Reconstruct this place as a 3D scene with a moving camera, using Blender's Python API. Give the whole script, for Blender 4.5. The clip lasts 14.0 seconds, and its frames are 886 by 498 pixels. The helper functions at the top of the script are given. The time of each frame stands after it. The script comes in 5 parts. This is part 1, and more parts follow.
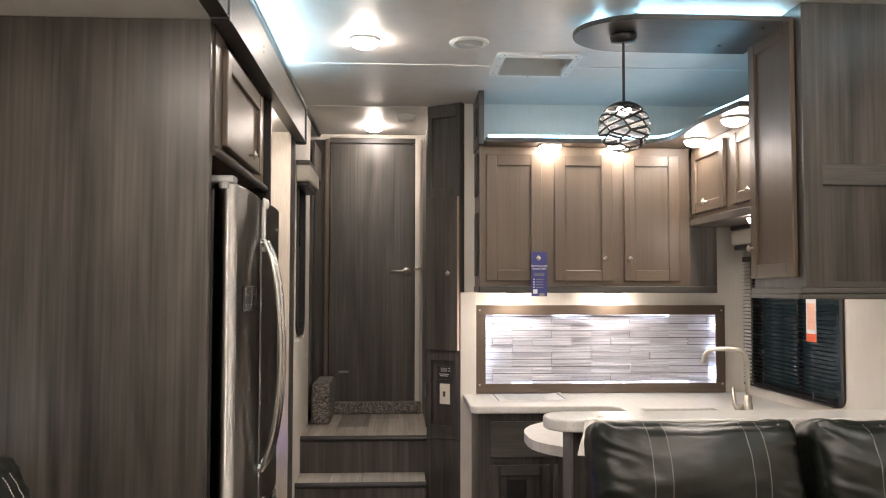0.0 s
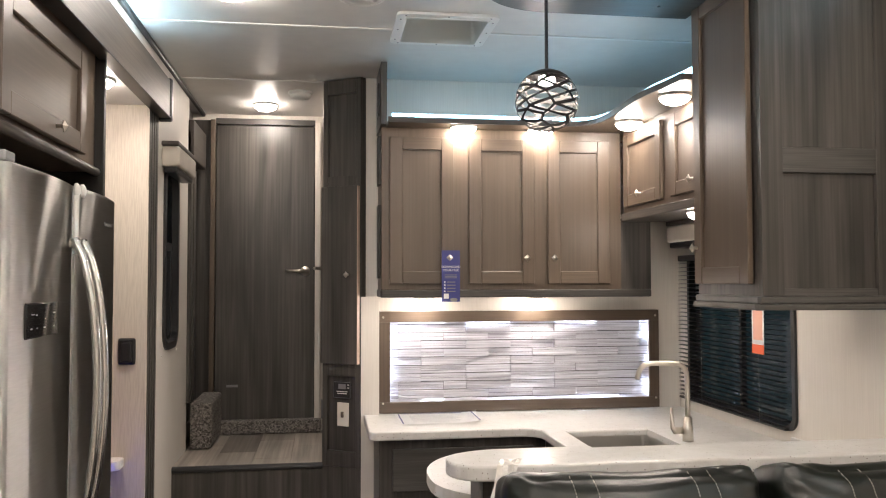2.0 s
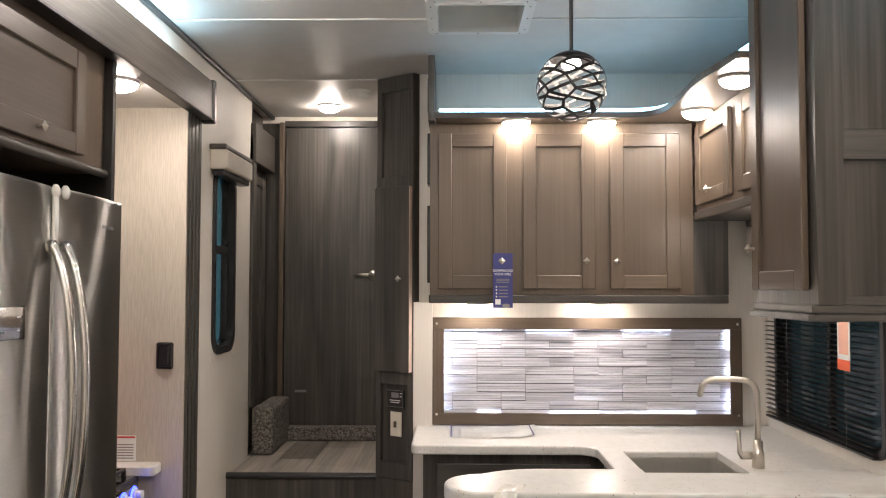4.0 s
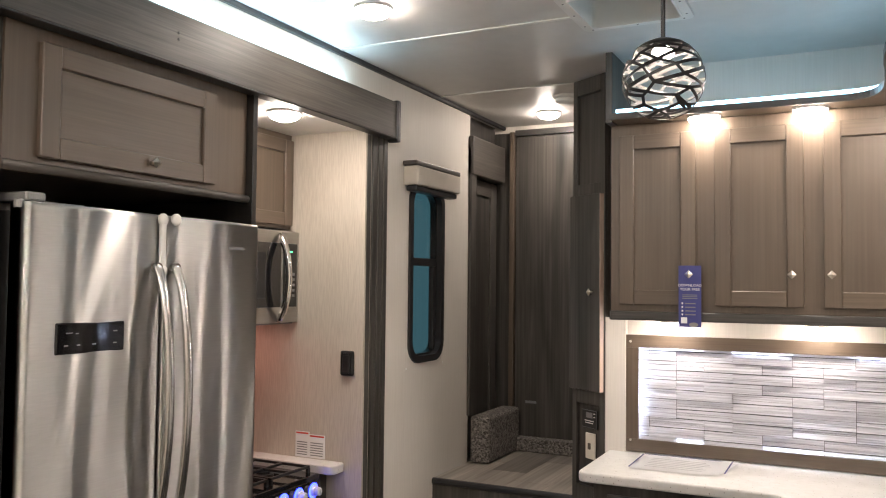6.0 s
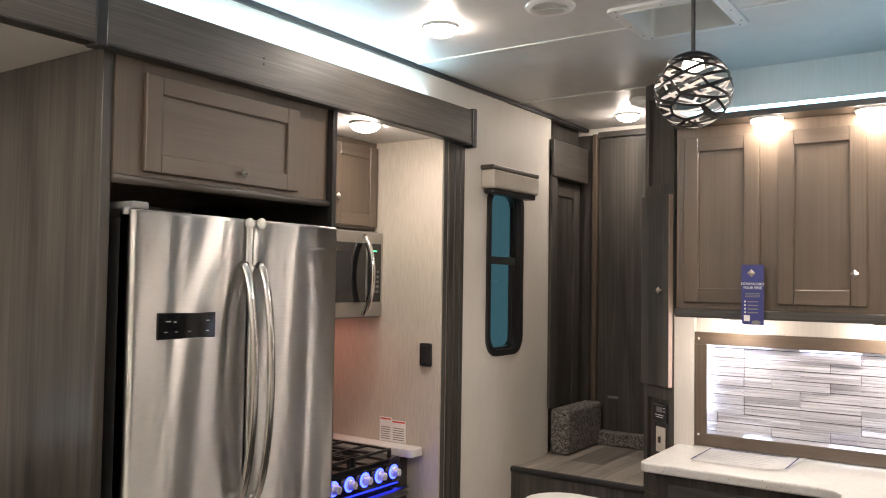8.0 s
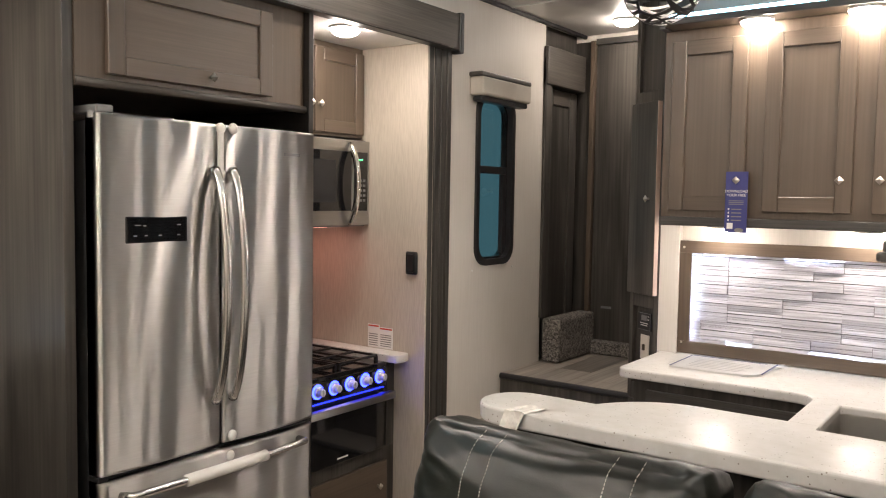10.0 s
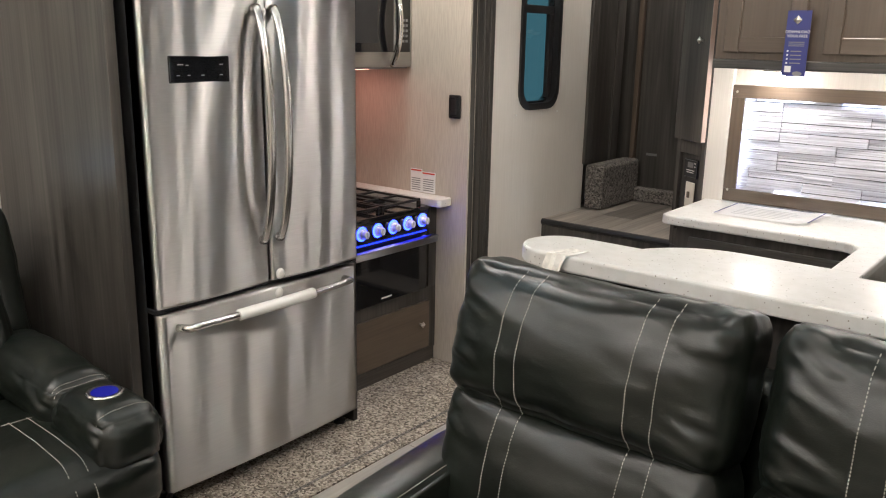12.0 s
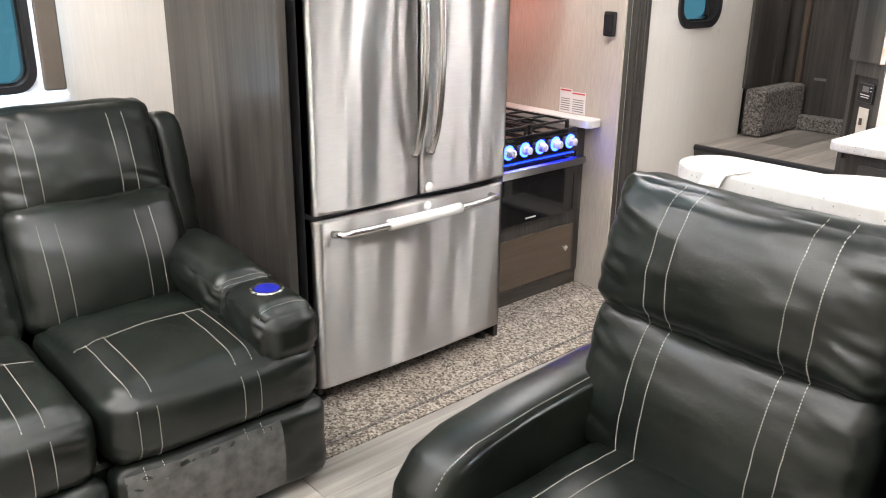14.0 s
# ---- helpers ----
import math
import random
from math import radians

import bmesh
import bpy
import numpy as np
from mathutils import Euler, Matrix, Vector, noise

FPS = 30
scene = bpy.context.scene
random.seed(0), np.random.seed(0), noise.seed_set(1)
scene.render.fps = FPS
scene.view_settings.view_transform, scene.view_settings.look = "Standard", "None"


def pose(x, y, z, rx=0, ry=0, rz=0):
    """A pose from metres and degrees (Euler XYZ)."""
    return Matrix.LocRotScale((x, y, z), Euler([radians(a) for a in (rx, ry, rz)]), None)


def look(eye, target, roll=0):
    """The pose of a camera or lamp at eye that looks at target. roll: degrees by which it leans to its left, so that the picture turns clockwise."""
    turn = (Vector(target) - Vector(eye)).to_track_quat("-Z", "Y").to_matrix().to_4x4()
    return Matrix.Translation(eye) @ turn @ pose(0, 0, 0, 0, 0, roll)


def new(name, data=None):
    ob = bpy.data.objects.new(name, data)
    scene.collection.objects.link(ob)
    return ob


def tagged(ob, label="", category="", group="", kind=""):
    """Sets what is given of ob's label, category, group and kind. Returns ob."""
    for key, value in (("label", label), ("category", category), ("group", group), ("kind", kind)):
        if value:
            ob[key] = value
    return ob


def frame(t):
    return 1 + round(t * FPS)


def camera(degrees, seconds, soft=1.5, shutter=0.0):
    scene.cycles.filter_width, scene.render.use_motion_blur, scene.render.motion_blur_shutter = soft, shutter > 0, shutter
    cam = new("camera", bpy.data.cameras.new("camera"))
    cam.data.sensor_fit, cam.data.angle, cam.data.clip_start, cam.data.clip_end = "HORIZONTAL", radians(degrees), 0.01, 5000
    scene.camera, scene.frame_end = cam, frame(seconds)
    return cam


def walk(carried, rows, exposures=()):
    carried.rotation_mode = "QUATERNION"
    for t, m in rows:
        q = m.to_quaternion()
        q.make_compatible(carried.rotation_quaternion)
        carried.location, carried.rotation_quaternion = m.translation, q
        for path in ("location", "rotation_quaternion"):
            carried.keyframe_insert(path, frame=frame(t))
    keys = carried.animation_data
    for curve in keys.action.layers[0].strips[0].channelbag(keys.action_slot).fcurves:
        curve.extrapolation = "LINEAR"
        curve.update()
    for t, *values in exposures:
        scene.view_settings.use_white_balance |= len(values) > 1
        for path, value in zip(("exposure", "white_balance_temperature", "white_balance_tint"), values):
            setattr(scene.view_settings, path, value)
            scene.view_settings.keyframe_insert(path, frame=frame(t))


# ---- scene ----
cam = camera(56.7, 14.0, soft=1.1)
PATH = [
    (0, (0.027, -0.04, 1.53), (0.14, 1.954, 1.626), 0.1),
    (0.5, (0.082, 0.151, 1.49), (0.231, 2.143, 1.587), 0.0),
    (1, (0.21, 0.388, 1.51), (0.425, 2.374, 1.603), -0.0),
    (1.5, (0.246, 0.461, 1.569), (0.523, 2.44, 1.649), -0.1),
    (2, (0.217, 0.592, 1.585), (0.504, 2.57, 1.664), -0.1),
    (4.5, (0.795, 0.856, 1.588), (0.593, 2.843, 1.68), 0.1),
    (5, (0.989, 0.969, 1.615), (0.592, 2.927, 1.705), 0.1),
    (5.5, (1.186, 1.046, 1.634), (0.571, 2.947, 1.718), 0.3),
    (6, (1.4, 1.098, 1.649), (0.515, 2.889, 1.735), 0.6),
    (6.5, (1.482, 1.077, 1.647), (0.454, 2.79, 1.731), 0.8),
    (7, (1.549, 0.966, 1.651), (0.44, 2.628, 1.737), 0.9),
    (9.5, (1.815, 1.08, 1.625), (0.67, 2.719, 1.67), 0.9),
    (10, (1.821, 1.097, 1.611), (0.653, 2.716, 1.486), 0.9),
    (10.5, (1.823, 1.097, 1.606), (0.639, 2.69, 1.362), 0.9),
    (11, (1.825, 1.098, 1.602), (0.627, 2.666, 1.273), 0.9),
    (11.5, (1.818, 1.095, 1.601), (0.616, 2.64, 1.192), 1.1),
    (12, (1.813, 1.095, 1.597), (0.606, 2.612, 1.105), 1.1),
    (12.5, (1.804, 1.1, 1.584), (0.591, 2.585, 1.015), 1.1),
    (13, (1.804, 1.09, 1.573), (0.556, 2.526, 0.958), 1.0),
    (13.5, (1.811, 1.065, 1.564), (0.483, 2.416, 0.921), 0.7),
    (14, (1.805, 1.053, 1.556), (0.395, 2.307, 0.895), 0.7),
]
walk(cam, [(t, look(eye, target, roll)) for t, eye, target, roll in PATH], [(0, 0.6, 6080, 15), (2, 0.57, 6060, 15), (4.5, 0.47, 6060, 15), (9.5, 0.51, 6120, 15), (11.5, 0.6, 5830, 12), (12.5, 0.94, 5580, 10), (13.2, 1.3, 5480, 11), (14, 1.6, 5420, 12)])

# ---- world and light levels ----
world = bpy.data.worlds.new("dim_hall")
scene.world = world
world.use_nodes = True
world.node_tree.nodes["Background"].inputs[0].default_value = (0.065, 0.132, 0.142, 1)
world.node_tree.nodes["Background"].inputs[1].default_value = 1.3
WARM, COOL, STRIP, BLUE = 112.0, 7.0, 225.0, 11.0


# ---- materials ----
def node_mat(name):
    m = bpy.data.materials.new(name)
    m.use_nodes = True
    return m, m.node_tree.nodes, m.node_tree.links, m.node_tree.nodes["Principled BSDF"]


def coords(n, l, scale):
    tc, mp = n.new("ShaderNodeTexCoord"), n.new("ShaderNodeMapping")
    mp.inputs["Scale"].default_value = scale
    l.new(tc.outputs["Object"], mp.inputs["Vector"])
    return mp.outputs[0]


def noise_tex(n, l, scale, vec=(1, 1, 1), detail=4.0, twist=0.0):
    t = n.new("ShaderNodeTexNoise")
    t.inputs["Scale"].default_value, t.inputs["Detail"].default_value = scale, detail
    t.inputs["Distortion"].default_value = twist
    l.new(coords(n, l, vec), t.inputs["Vector"])
    return t.outputs["Fac"]


def ramp(n, l, fac, stops):
    r = n.new("ShaderNodeValToRGB")
    while len(r.color_ramp.elements) < len(stops):
        r.color_ramp.elements.new(0.5)
    for e, (p, c) in zip(r.color_ramp.elements, stops):
        e.position, e.color = p, (*c, 1)
    l.new(fac, r.inputs[0])
    return r.outputs[0]


def mix(n, l, a, b, fac, kind="MULTIPLY"):
    x = n.new("ShaderNodeMix")
    x.data_type, x.blend_type = "RGBA", kind
    if isinstance(fac, float):
        x.inputs[0].default_value = fac
    else:
        l.new(fac, x.inputs[0])
    l.new(a, x.inputs[6])
    l.new(b, x.inputs[7])
    return x.outputs[2]


def bump(n, l, bsdf, height, strength, distance):
    b = n.new("ShaderNodeBump")
    b.inputs["Strength"].default_value, b.inputs["Distance"].default_value = strength, distance
    l.new(height, b.inputs["Height"])
    l.new(b.outputs[0], bsdf.inputs["Normal"])


def wood(name, dark, light, axis="z", rough=0.42, fine=60.0, vary=0.35, tone_=0.86):
    """Stained wood or printed laminate, its grain along one axis."""
    m, n, l, b = node_mat(name)
    k = {"x": 0, "y": 1, "z": 2}[axis]
    thin = tuple(0.02 if i == k else 1 for i in range(3))
    wide = tuple(0.09 if i == k else 1 for i in range(3))
    grain = noise_tex(n, l, fine, thin, 5)
    broad = noise_tex(n, l, 9.0, wide, 6, 0.7)
    c = ramp(n, l, grain, [(0.25, dark), (0.75, light)])
    c = mix(n, l, c, ramp(n, l, broad, [(0.32, (1 - vary,) * 3), (0.62, (1, 1, 1))]), 1.0)
    blotch = ramp(n, l, noise_tex(n, l, 3.0), [(0.3, (0.86, 0.86, 0.87)), (0.7, (1, 1, 1))])
    c = mix(n, l, c, blotch, 1.0)
    rnd = n.new("ShaderNodeObjectInfo")
    tone = ramp(n, l, rnd.outputs["Random"], [(0, (tone_, tone_, tone_)), (1, (1, 1, 1))])
    l.new(mix(n, l, c, tone, 1.0), b.inputs["Base Color"])
    b.inputs["Roughness"].default_value = rough
    bump(n, l, b, grain, 0.06, 0.001)
    return m


def plain(name, color, rough=0.5, metal=0.0, spread=0.06, scale=12.0, relief=0.0, coat=0.0):
    m, n, l, b = node_mat(name)
    f = noise_tex(n, l, scale)
    lo = tuple(max(0, c * (1 - spread)) for c in color)
    hi = tuple(min(1, c * (1 + spread)) for c in color)
    l.new(ramp(n, l, f, [(0.3, lo), (0.7, hi)]), b.inputs["Base Color"])
    b.inputs["Roughness"].default_value, b.inputs["Metallic"].default_value = rough, metal
    b.inputs["Coat Weight"].default_value = coat
    if relief:
        bump(n, l, b, noise_tex(n, l, scale * 12), relief, 0.001)
    return m


def wallpaper(name, base, streak, freq=220.0, dash=0.02, contrast=(0.35, 0.65), vec=None, relief=0.15):
    m, n, l, b = node_mat(name)
    f = noise_tex(n, l, freq, vec or (1, 1, dash), 3)
    c = ramp(n, l, f, [(contrast[0], streak), (contrast[1], base)])
    c = mix(n, l, c, ramp(n, l, noise_tex(n, l, 2.5), [(0.3, (0.93, 0.92, 0.91)), (0.7, (1, 1, 1))]), 1.0)
    if vec:
        rnd = n.new("ShaderNodeObjectInfo")
        c = mix(n, l, c, ramp(n, l, rnd.outputs["Random"], [(0, (0.78, 0.78, 0.8)), (1, (1, 1, 1))]), 1.0)
    l.new(c, b.inputs["Base Color"])
    b.inputs["Roughness"].default_value = 0.55
    bump(n, l, b, f, relief, 0.0008)
    return m


def steel(name, rough=0.29, wave=0.32, color=(0.55, 0.54, 0.52)):
    """Brushed stainless steel: level brush marks that draw lights out upright, slightly wavy sheet."""
    m, n, l, b = node_mat(name)
    out = [k for k in n if k.type == "OUTPUT_MATERIAL"][0]
    n.remove(b)
    g = n.new("ShaderNodeBsdfAnisotropic")
    g.distribution = "GGX"
    brush = noise_tex(n, l, 260, (1, 0.02, 1), 3)
    smear = noise_tex(n, l, 3.0, (1, 1, 0.4), 2)
    c = ramp(n, l, brush, [(0.3, tuple(k * 0.93 for k in color)), (0.7, color)])
    l.new(mix(n, l, c, ramp(n, l, smear, [(0.3, (0.92, 0.92, 0.93)), (0.7, (1, 1, 1))]), 1.0), g.inputs["Color"])
    g.inputs["Roughness"].default_value, g.inputs["Anisotropy"].default_value = rough, 0.84
    tan = n.new("ShaderNodeTangent")
    tan.direction_type, tan.axis = "RADIAL", "Z"
    l.new(tan.outputs[0], g.inputs["Tangent"])
    sheet = n.new("ShaderNodeBump")
    sheet.inputs["Strength"].default_value, sheet.inputs["Distance"].default_value = wave, 0.012
    l.new(noise_tex(n, l, 11.0, (1, 1, 0.026), 0), sheet.inputs["Height"])
    l.new(sheet.outputs[0], g.inputs["Normal"])
    l.new(g.outputs[0], out.inputs["Surface"])
    return m


def glow(name, color, strength):
    m, n, l, b = node_mat(name)
    b.inputs["Base Color"].default_value = (*[0.15 * c for c in color], 1)
    b.inputs["Emission Color"].default_value = (*color, 1)
    b.inputs["Emission Strength"].default_value = strength
    return m


def leather():
    m, n, l, b = node_mat("black_leather")
    c = ramp(n, l, noise_tex(n, l, 7.0), [(0.3, (0.004, 0.0056, 0.0044)), (0.75, (0.0115, 0.0148, 0.0112))])
    l.new(c, b.inputs["Base Color"])
    b.inputs["Specular IOR Level"].default_value = 0.5
    r = n.new("ShaderNodeMapRange")
    r.inputs["To Min"].default_value, r.inputs["To Max"].default_value = 0.26, 0.38
    l.new(noise_tex(n, l, 16.0), r.inputs["Value"])
    l.new(r.outputs[0], b.inputs["Roughness"])
    v = n.new("ShaderNodeTexVoronoi")
    v.inputs["Scale"].default_value = 420
    l.new(coords(n, l, (1, 1, 1)), v.inputs["Vector"])
    add = n.new("ShaderNodeMath")
    add.operation = "MULTIPLY_ADD"
    add.inputs[1].default_value = 0.12
    l.new(v.outputs["Distance"], add.inputs[0])
    l.new(noise_tex(n, l, 22.0, (1, 1, 1), 3), add.inputs[2])
    bump(n, l, b, add.outputs[0], 0.3, 0.004)
    return m


def carpet(name, a, b_, c_):
    m, n, l, b = node_mat(name)
    v = n.new("ShaderNodeTexVoronoi")
    v.inputs["Scale"].default_value = 130
    l.new(coords(n, l, (1, 1, 1)), v.inputs["Vector"])
    sep = n.new("ShaderNodeSeparateColor")
    l.new(v.outputs["Color"], sep.inputs[0])
    col = ramp(n, l, sep.outputs[0], [(0.0, a), (0.45, b_), (1.0, c_)])
    col = mix(n, l, col, ramp(n, l, noise_tex(n, l, 9), [(0.3, (0.75, 0.75, 0.75)), (0.7, (1, 1, 1))]), 1.0)
    l.new(col, b.inputs["Base Color"])
    b.inputs["Roughness"].default_value = 0.95
    inv = n.new("ShaderNodeMath")
    inv.operation = "SUBTRACT"
    inv.inputs[0].default_value = 1.0
    l.new(v.outputs["Distance"], inv.inputs[1])
    bump(n, l, b, inv.outputs[0], 0.9, 0.006)
    return m


def quartz():
    m, n, l, b = node_mat("white_quartz")
    v = n.new("ShaderNodeTexVoronoi")
    v.inputs["Scale"].default_value = 75
    l.new(coords(n, l, (1, 1, 1)), v.inputs["Vector"])
    speck = ramp(n, l, v.outputs["Distance"], [(0.10, (0.18, 0.15, 0.12)), (0.17, (0.66, 0.652, 0.635))])
    f = ramp(n, l, noise_tex(n, l, 30), [(0.3, (0.9, 0.9, 0.88)), (0.7, (1, 1, 1))])
    keep = ramp(n, l, noise_tex(n, l, 38, detail=1), [(0.44, (0, 0, 0)), (0.48, (1, 1, 1))])
    base = n.new("ShaderNodeRGB")
    base.outputs[0].default_value = (0.66, 0.652, 0.635, 1)
    c = mix(n, l, base.outputs[0], speck, keep, "MIX")
    l.new(mix(n, l, c, f, 1.0), b.inputs["Base Color"])
    b.inputs["Roughness"].default_value = 0.31
    return m


def glass(name, color, rough=0.02):
    m, n, l, b = node_mat(name)
    b.inputs["Base Color"].default_value = (*color, 1)
    b.inputs["Transmission Weight"].default_value, b.inputs["Roughness"].default_value = 1.0, rough
    b.inputs["IOR"].default_value = 1.45
    return m


PANEL = wood("dark_laminate", (0.05, 0.0455, 0.04), (0.122, 0.111, 0.097), "z", 0.36, 75, 0.62)
PANEL_X = wood("dark_laminate_level", (0.058, 0.0545, 0.049), (0.116, 0.109, 0.098), "x", 0.38, 210, 0.4)
PANEL_Y = wood("fascia_laminate", (0.05, 0.044, 0.038), (0.12, 0.105, 0.09), "y", 0.46, 210, 0.4)
MAPLE = wood("stained_maple", (0.113, 0.084, 0.06), (0.146, 0.11, 0.08), "z", 0.36, 90, 0.14)
MAPLE_X = wood("stained_maple_rail", (0.113, 0.084, 0.06), (0.146, 0.11, 0.08), "x", 0.36, 180, 0.2)
MAPLE_Y = wood("stained_maple_rail_y", (0.113, 0.084, 0.06), (0.146, 0.11, 0.08), "y", 0.36, 180, 0.2)
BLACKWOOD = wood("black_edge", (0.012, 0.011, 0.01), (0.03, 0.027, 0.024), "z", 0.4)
CREAM = wallpaper("cream_wallboard", (0.71, 0.675, 0.62), (0.67, 0.635, 0.58), 160, 0.03, relief=0.08)
LINEN = wallpaper("beige_linen_wallboard", (0.54, 0.49, 0.42), (0.47, 0.425, 0.36), 250, 0.06, (0.38, 0.6))
CEIL = plain("satin_ceiling", (0.68, 0.66, 0.63), 0.42, spread=0.03, relief=0.06)
WHITE = plain("white_plastic", (0.78, 0.77, 0.74), 0.4, spread=0.03)
IVORY = plain("ivory_plastic", (0.7, 0.65, 0.55), 0.4, spread=0.03)
BLACK = plain("black_plastic", (0.015, 0.015, 0.016), 0.35, spread=0.2)
GLOSS = plain("black_glass", (0.008, 0.008, 0.009), 0.07, spread=0.2, coat=0.5)
GREY = plain("grey_metal", (0.25, 0.25, 0.25), 0.45, metal=0.6)
STEEL = steel("brushed_steel")
STEEL_SIDE = plain("dark_fridge_side", (0.05, 0.05, 0.052), 0.45, metal=0.4)
CHROME = plain("polished_steel", (0.72, 0.7, 0.67), 0.14, metal=1.0, spread=0.03)
KNOB = plain("silver_knob_plastic", (0.72, 0.72, 0.72), 0.35, metal=0.25, spread=0.03)
SATIN = plain("satin_handle_steel", (0.66, 0.65, 0.63), 0.24, metal=1.0, spread=0.03)
NICKEL = plain("brushed_nickel", (0.6, 0.56, 0.5), 0.28, metal=1.0, spread=0.03)
LEATHER = leather()
THREAD = plain("grey_thread", (0.42, 0.4, 0.36), 0.8)
CARPET = carpet("speckled_carpet", (0.085, 0.068, 0.052), (0.31, 0.267, 0.215), (0.6, 0.535, 0.45))
CARPET_DARK = carpet("grey_carpet", (0.06, 0.055, 0.05), (0.17, 0.155, 0.14), (0.34, 0.31, 0.28))
QUARTZ = quartz()
PLANK = wood("grey_oak_plank", (0.36, 0.33, 0.29), (0.6, 0.56, 0.5), "y", 0.4, 60, 0.35, 0.7)
PLANK_DARK = wood("weathered_plank", (0.34, 0.3, 0.255), (0.62, 0.56, 0.49), "y", 0.42, 60, 0.45, 0.42)
TILE = wallpaper("ribbed_ledger_stone", (0.76, 0.77, 0.84), (0.46, 0.465, 0.53), 170, 1.0, (0.35, 0.62), (0.02, 1, 1), 0.8)
GROUT_SHADOW = plain("dark_grout_shadow", (0.06, 0.06, 0.065), 0.9)
GLOBE = glow("frosted_globe", (1.0, 0.9, 0.78), 0.4)
FABRIC = plain("oatmeal_fabric", (0.5, 0.46, 0.4), 0.9, relief=0.5)
FABRIC_DARK = plain("brown_fabric", (0.12, 0.1, 0.08), 0.9, relief=0.4)
PAPER = plain("white_paper", (0.82, 0.82, 0.82), 0.7, spread=0.02)
NAVY = plain("navy_card", (0.04, 0.045, 0.2), 0.45)
ORANGE = plain("orange_card", (0.75, 0.12, 0.04), 0.5)
RED = plain("red_ink", (0.6, 0.06, 0.04), 0.6)
PLASTIC_WRAP = plain("clear_packing_tape", (0.75, 0.73, 0.68), 0.2, spread=0.15, scale=60)
LAMP = glow("warm_lens", (1.0, 0.855, 0.68), WARM)
# lens of the added, unseen slide-out pucks, stronger to lift the seats
LAMP_SLIDE_ADDED = glow("warm_added_slide_lens", (1.0, 0.855, 0.68), WARM * 1.15)
LAMP_SMALL = glow("warm_cabinet_lens", (1.0, 0.855, 0.68), WARM * 0.75)
LAMP_BULB = glow("warm_bulb", (1.0, 0.84, 0.66), WARM * 0.4)
LED = glow("cool_led", (0.42, 0.8, 1.0), COOL)
LED_SHELF = glow("cool_shelf_led", (0.5, 0.86, 1.0), 26.0)
LED_FASCIA = glow("cool_fascia_led", (0.58, 0.9, 1.0), 40.0)
SINK = plain("satin_sink_steel", (0.62, 0.6, 0.56), 0.45, metal=0.55, spread=0.05)
LED_WINDOW = glow("cool_window_led", (0.7, 0.88, 1.0), 9.0)
LED_TILE = glow("tile_led", (0.76, 0.87, 1.0), STRIP)
LED_BLUE = glow("blue_ring", (0.025, 0.035, 1.0), BLUE)
# glow that stands in for the knobs' blue reflection on the oven handle
BLUE_REFLECTION = glow("blue_reflection_glow", (0.02, 0.03, 1.0), 2.5)
LED_CUP = glow("blue_cup_light", (0.01, 0.02, 1.0), 0.06)
# paler tone that paints the light caught on a cabinet door's side
EDGE_LIT = plain("lit_door_edge", (0.5, 0.38, 0.31), 0.5)
LED_GREEN = glow("green_digits", (0.1, 1.0, 0.3), 2.0)
LED_RED = glow("hood_light", (1.0, 0.42, 0.3), 5.5)
PANE = glass("tinted_glass", (0.35, 0.45, 0.47))
PANE_DARK = glass("dark_tinted_glass", (0.055, 0.065, 0.065))


# ---- building helpers ----
WORLD_OF = {}


def thing(name, x=0, y=0, z=0, label="", category="", group="", kind=""):
    ob = new(name)
    ob.empty_display_size = 0.1
    ob.matrix_basis = Matrix.Translation((x, y, z))
    WORLD_OF[ob] = Matrix.Translation((x, y, z))
    return tagged(ob, label, category, group, kind)


def part(name, bm, material, parent=None, label="", smooth=False):
    """Links a bmesh, given in world coordinates, as one mesh under a thing or a part."""
    m = WORLD_OF.get(parent, Matrix())
    bm.transform(m.inverted())
    bm.normal_update()
    me = bpy.data.meshes.new(name)
    bm.to_mesh(me)
    bm.free()
    if smooth:
        for p in me.polygons:
            p.use_smooth = True
    me.materials.append(material)
    ob = new(name, me)
    ob.parent = parent
    WORLD_OF[ob] = m
    if label:
        ob["label"] = label
    return ob


def single(name, bm, material, label, category, kind="", group="", smooth=False):
    """A thing that is one mesh, with its origin at its base."""
    lo = [min(v.co[i] for v in bm.verts) for i in range(3)]
    hi = [max(v.co[i] for v in bm.verts) for i in range(3)]
    base = Vector(((lo[0] + hi[0]) / 2, (lo[1] + hi[1]) / 2, lo[2]))
    bm.transform(Matrix.Translation(-base))
    ob = part(name, bm, material, None, "", smooth)
    ob.matrix_basis = Matrix.Translation(base)
    WORLD_OF[ob] = Matrix.Translation(base)
    return tagged(ob, label, category, group, kind)


def add_box(bm, x0, x1, y0, y1, z0, z1, bevel=0.0, seg=2, m=None):
    t = bmesh.new()
    bmesh.ops.create_cube(t, size=1)
    t.transform(Matrix.Translation(((x0 + x1) / 2, (y0 + y1) / 2, (z0 + z1) / 2)) @ Matrix.Diagonal((abs(x1 - x0), abs(y1 - y0), abs(z1 - z0), 1)))
    if bevel:
        bmesh.ops.bevel(t, geom=t.edges[:], offset=bevel, segments=seg, profile=0.5, affect="EDGES")
    merge(bm, t, m)


def merge(bm, t, m=None):
    if m is not None:
        t.transform(m)
    me = bpy.data.meshes.new("tmp")
    t.to_mesh(me)
    t.free()
    bm.from_mesh(me)
    bpy.data.meshes.remove(me)


def box(*a, **k):
    bm = bmesh.new()
    add_box(bm, *a, **k)
    return bm


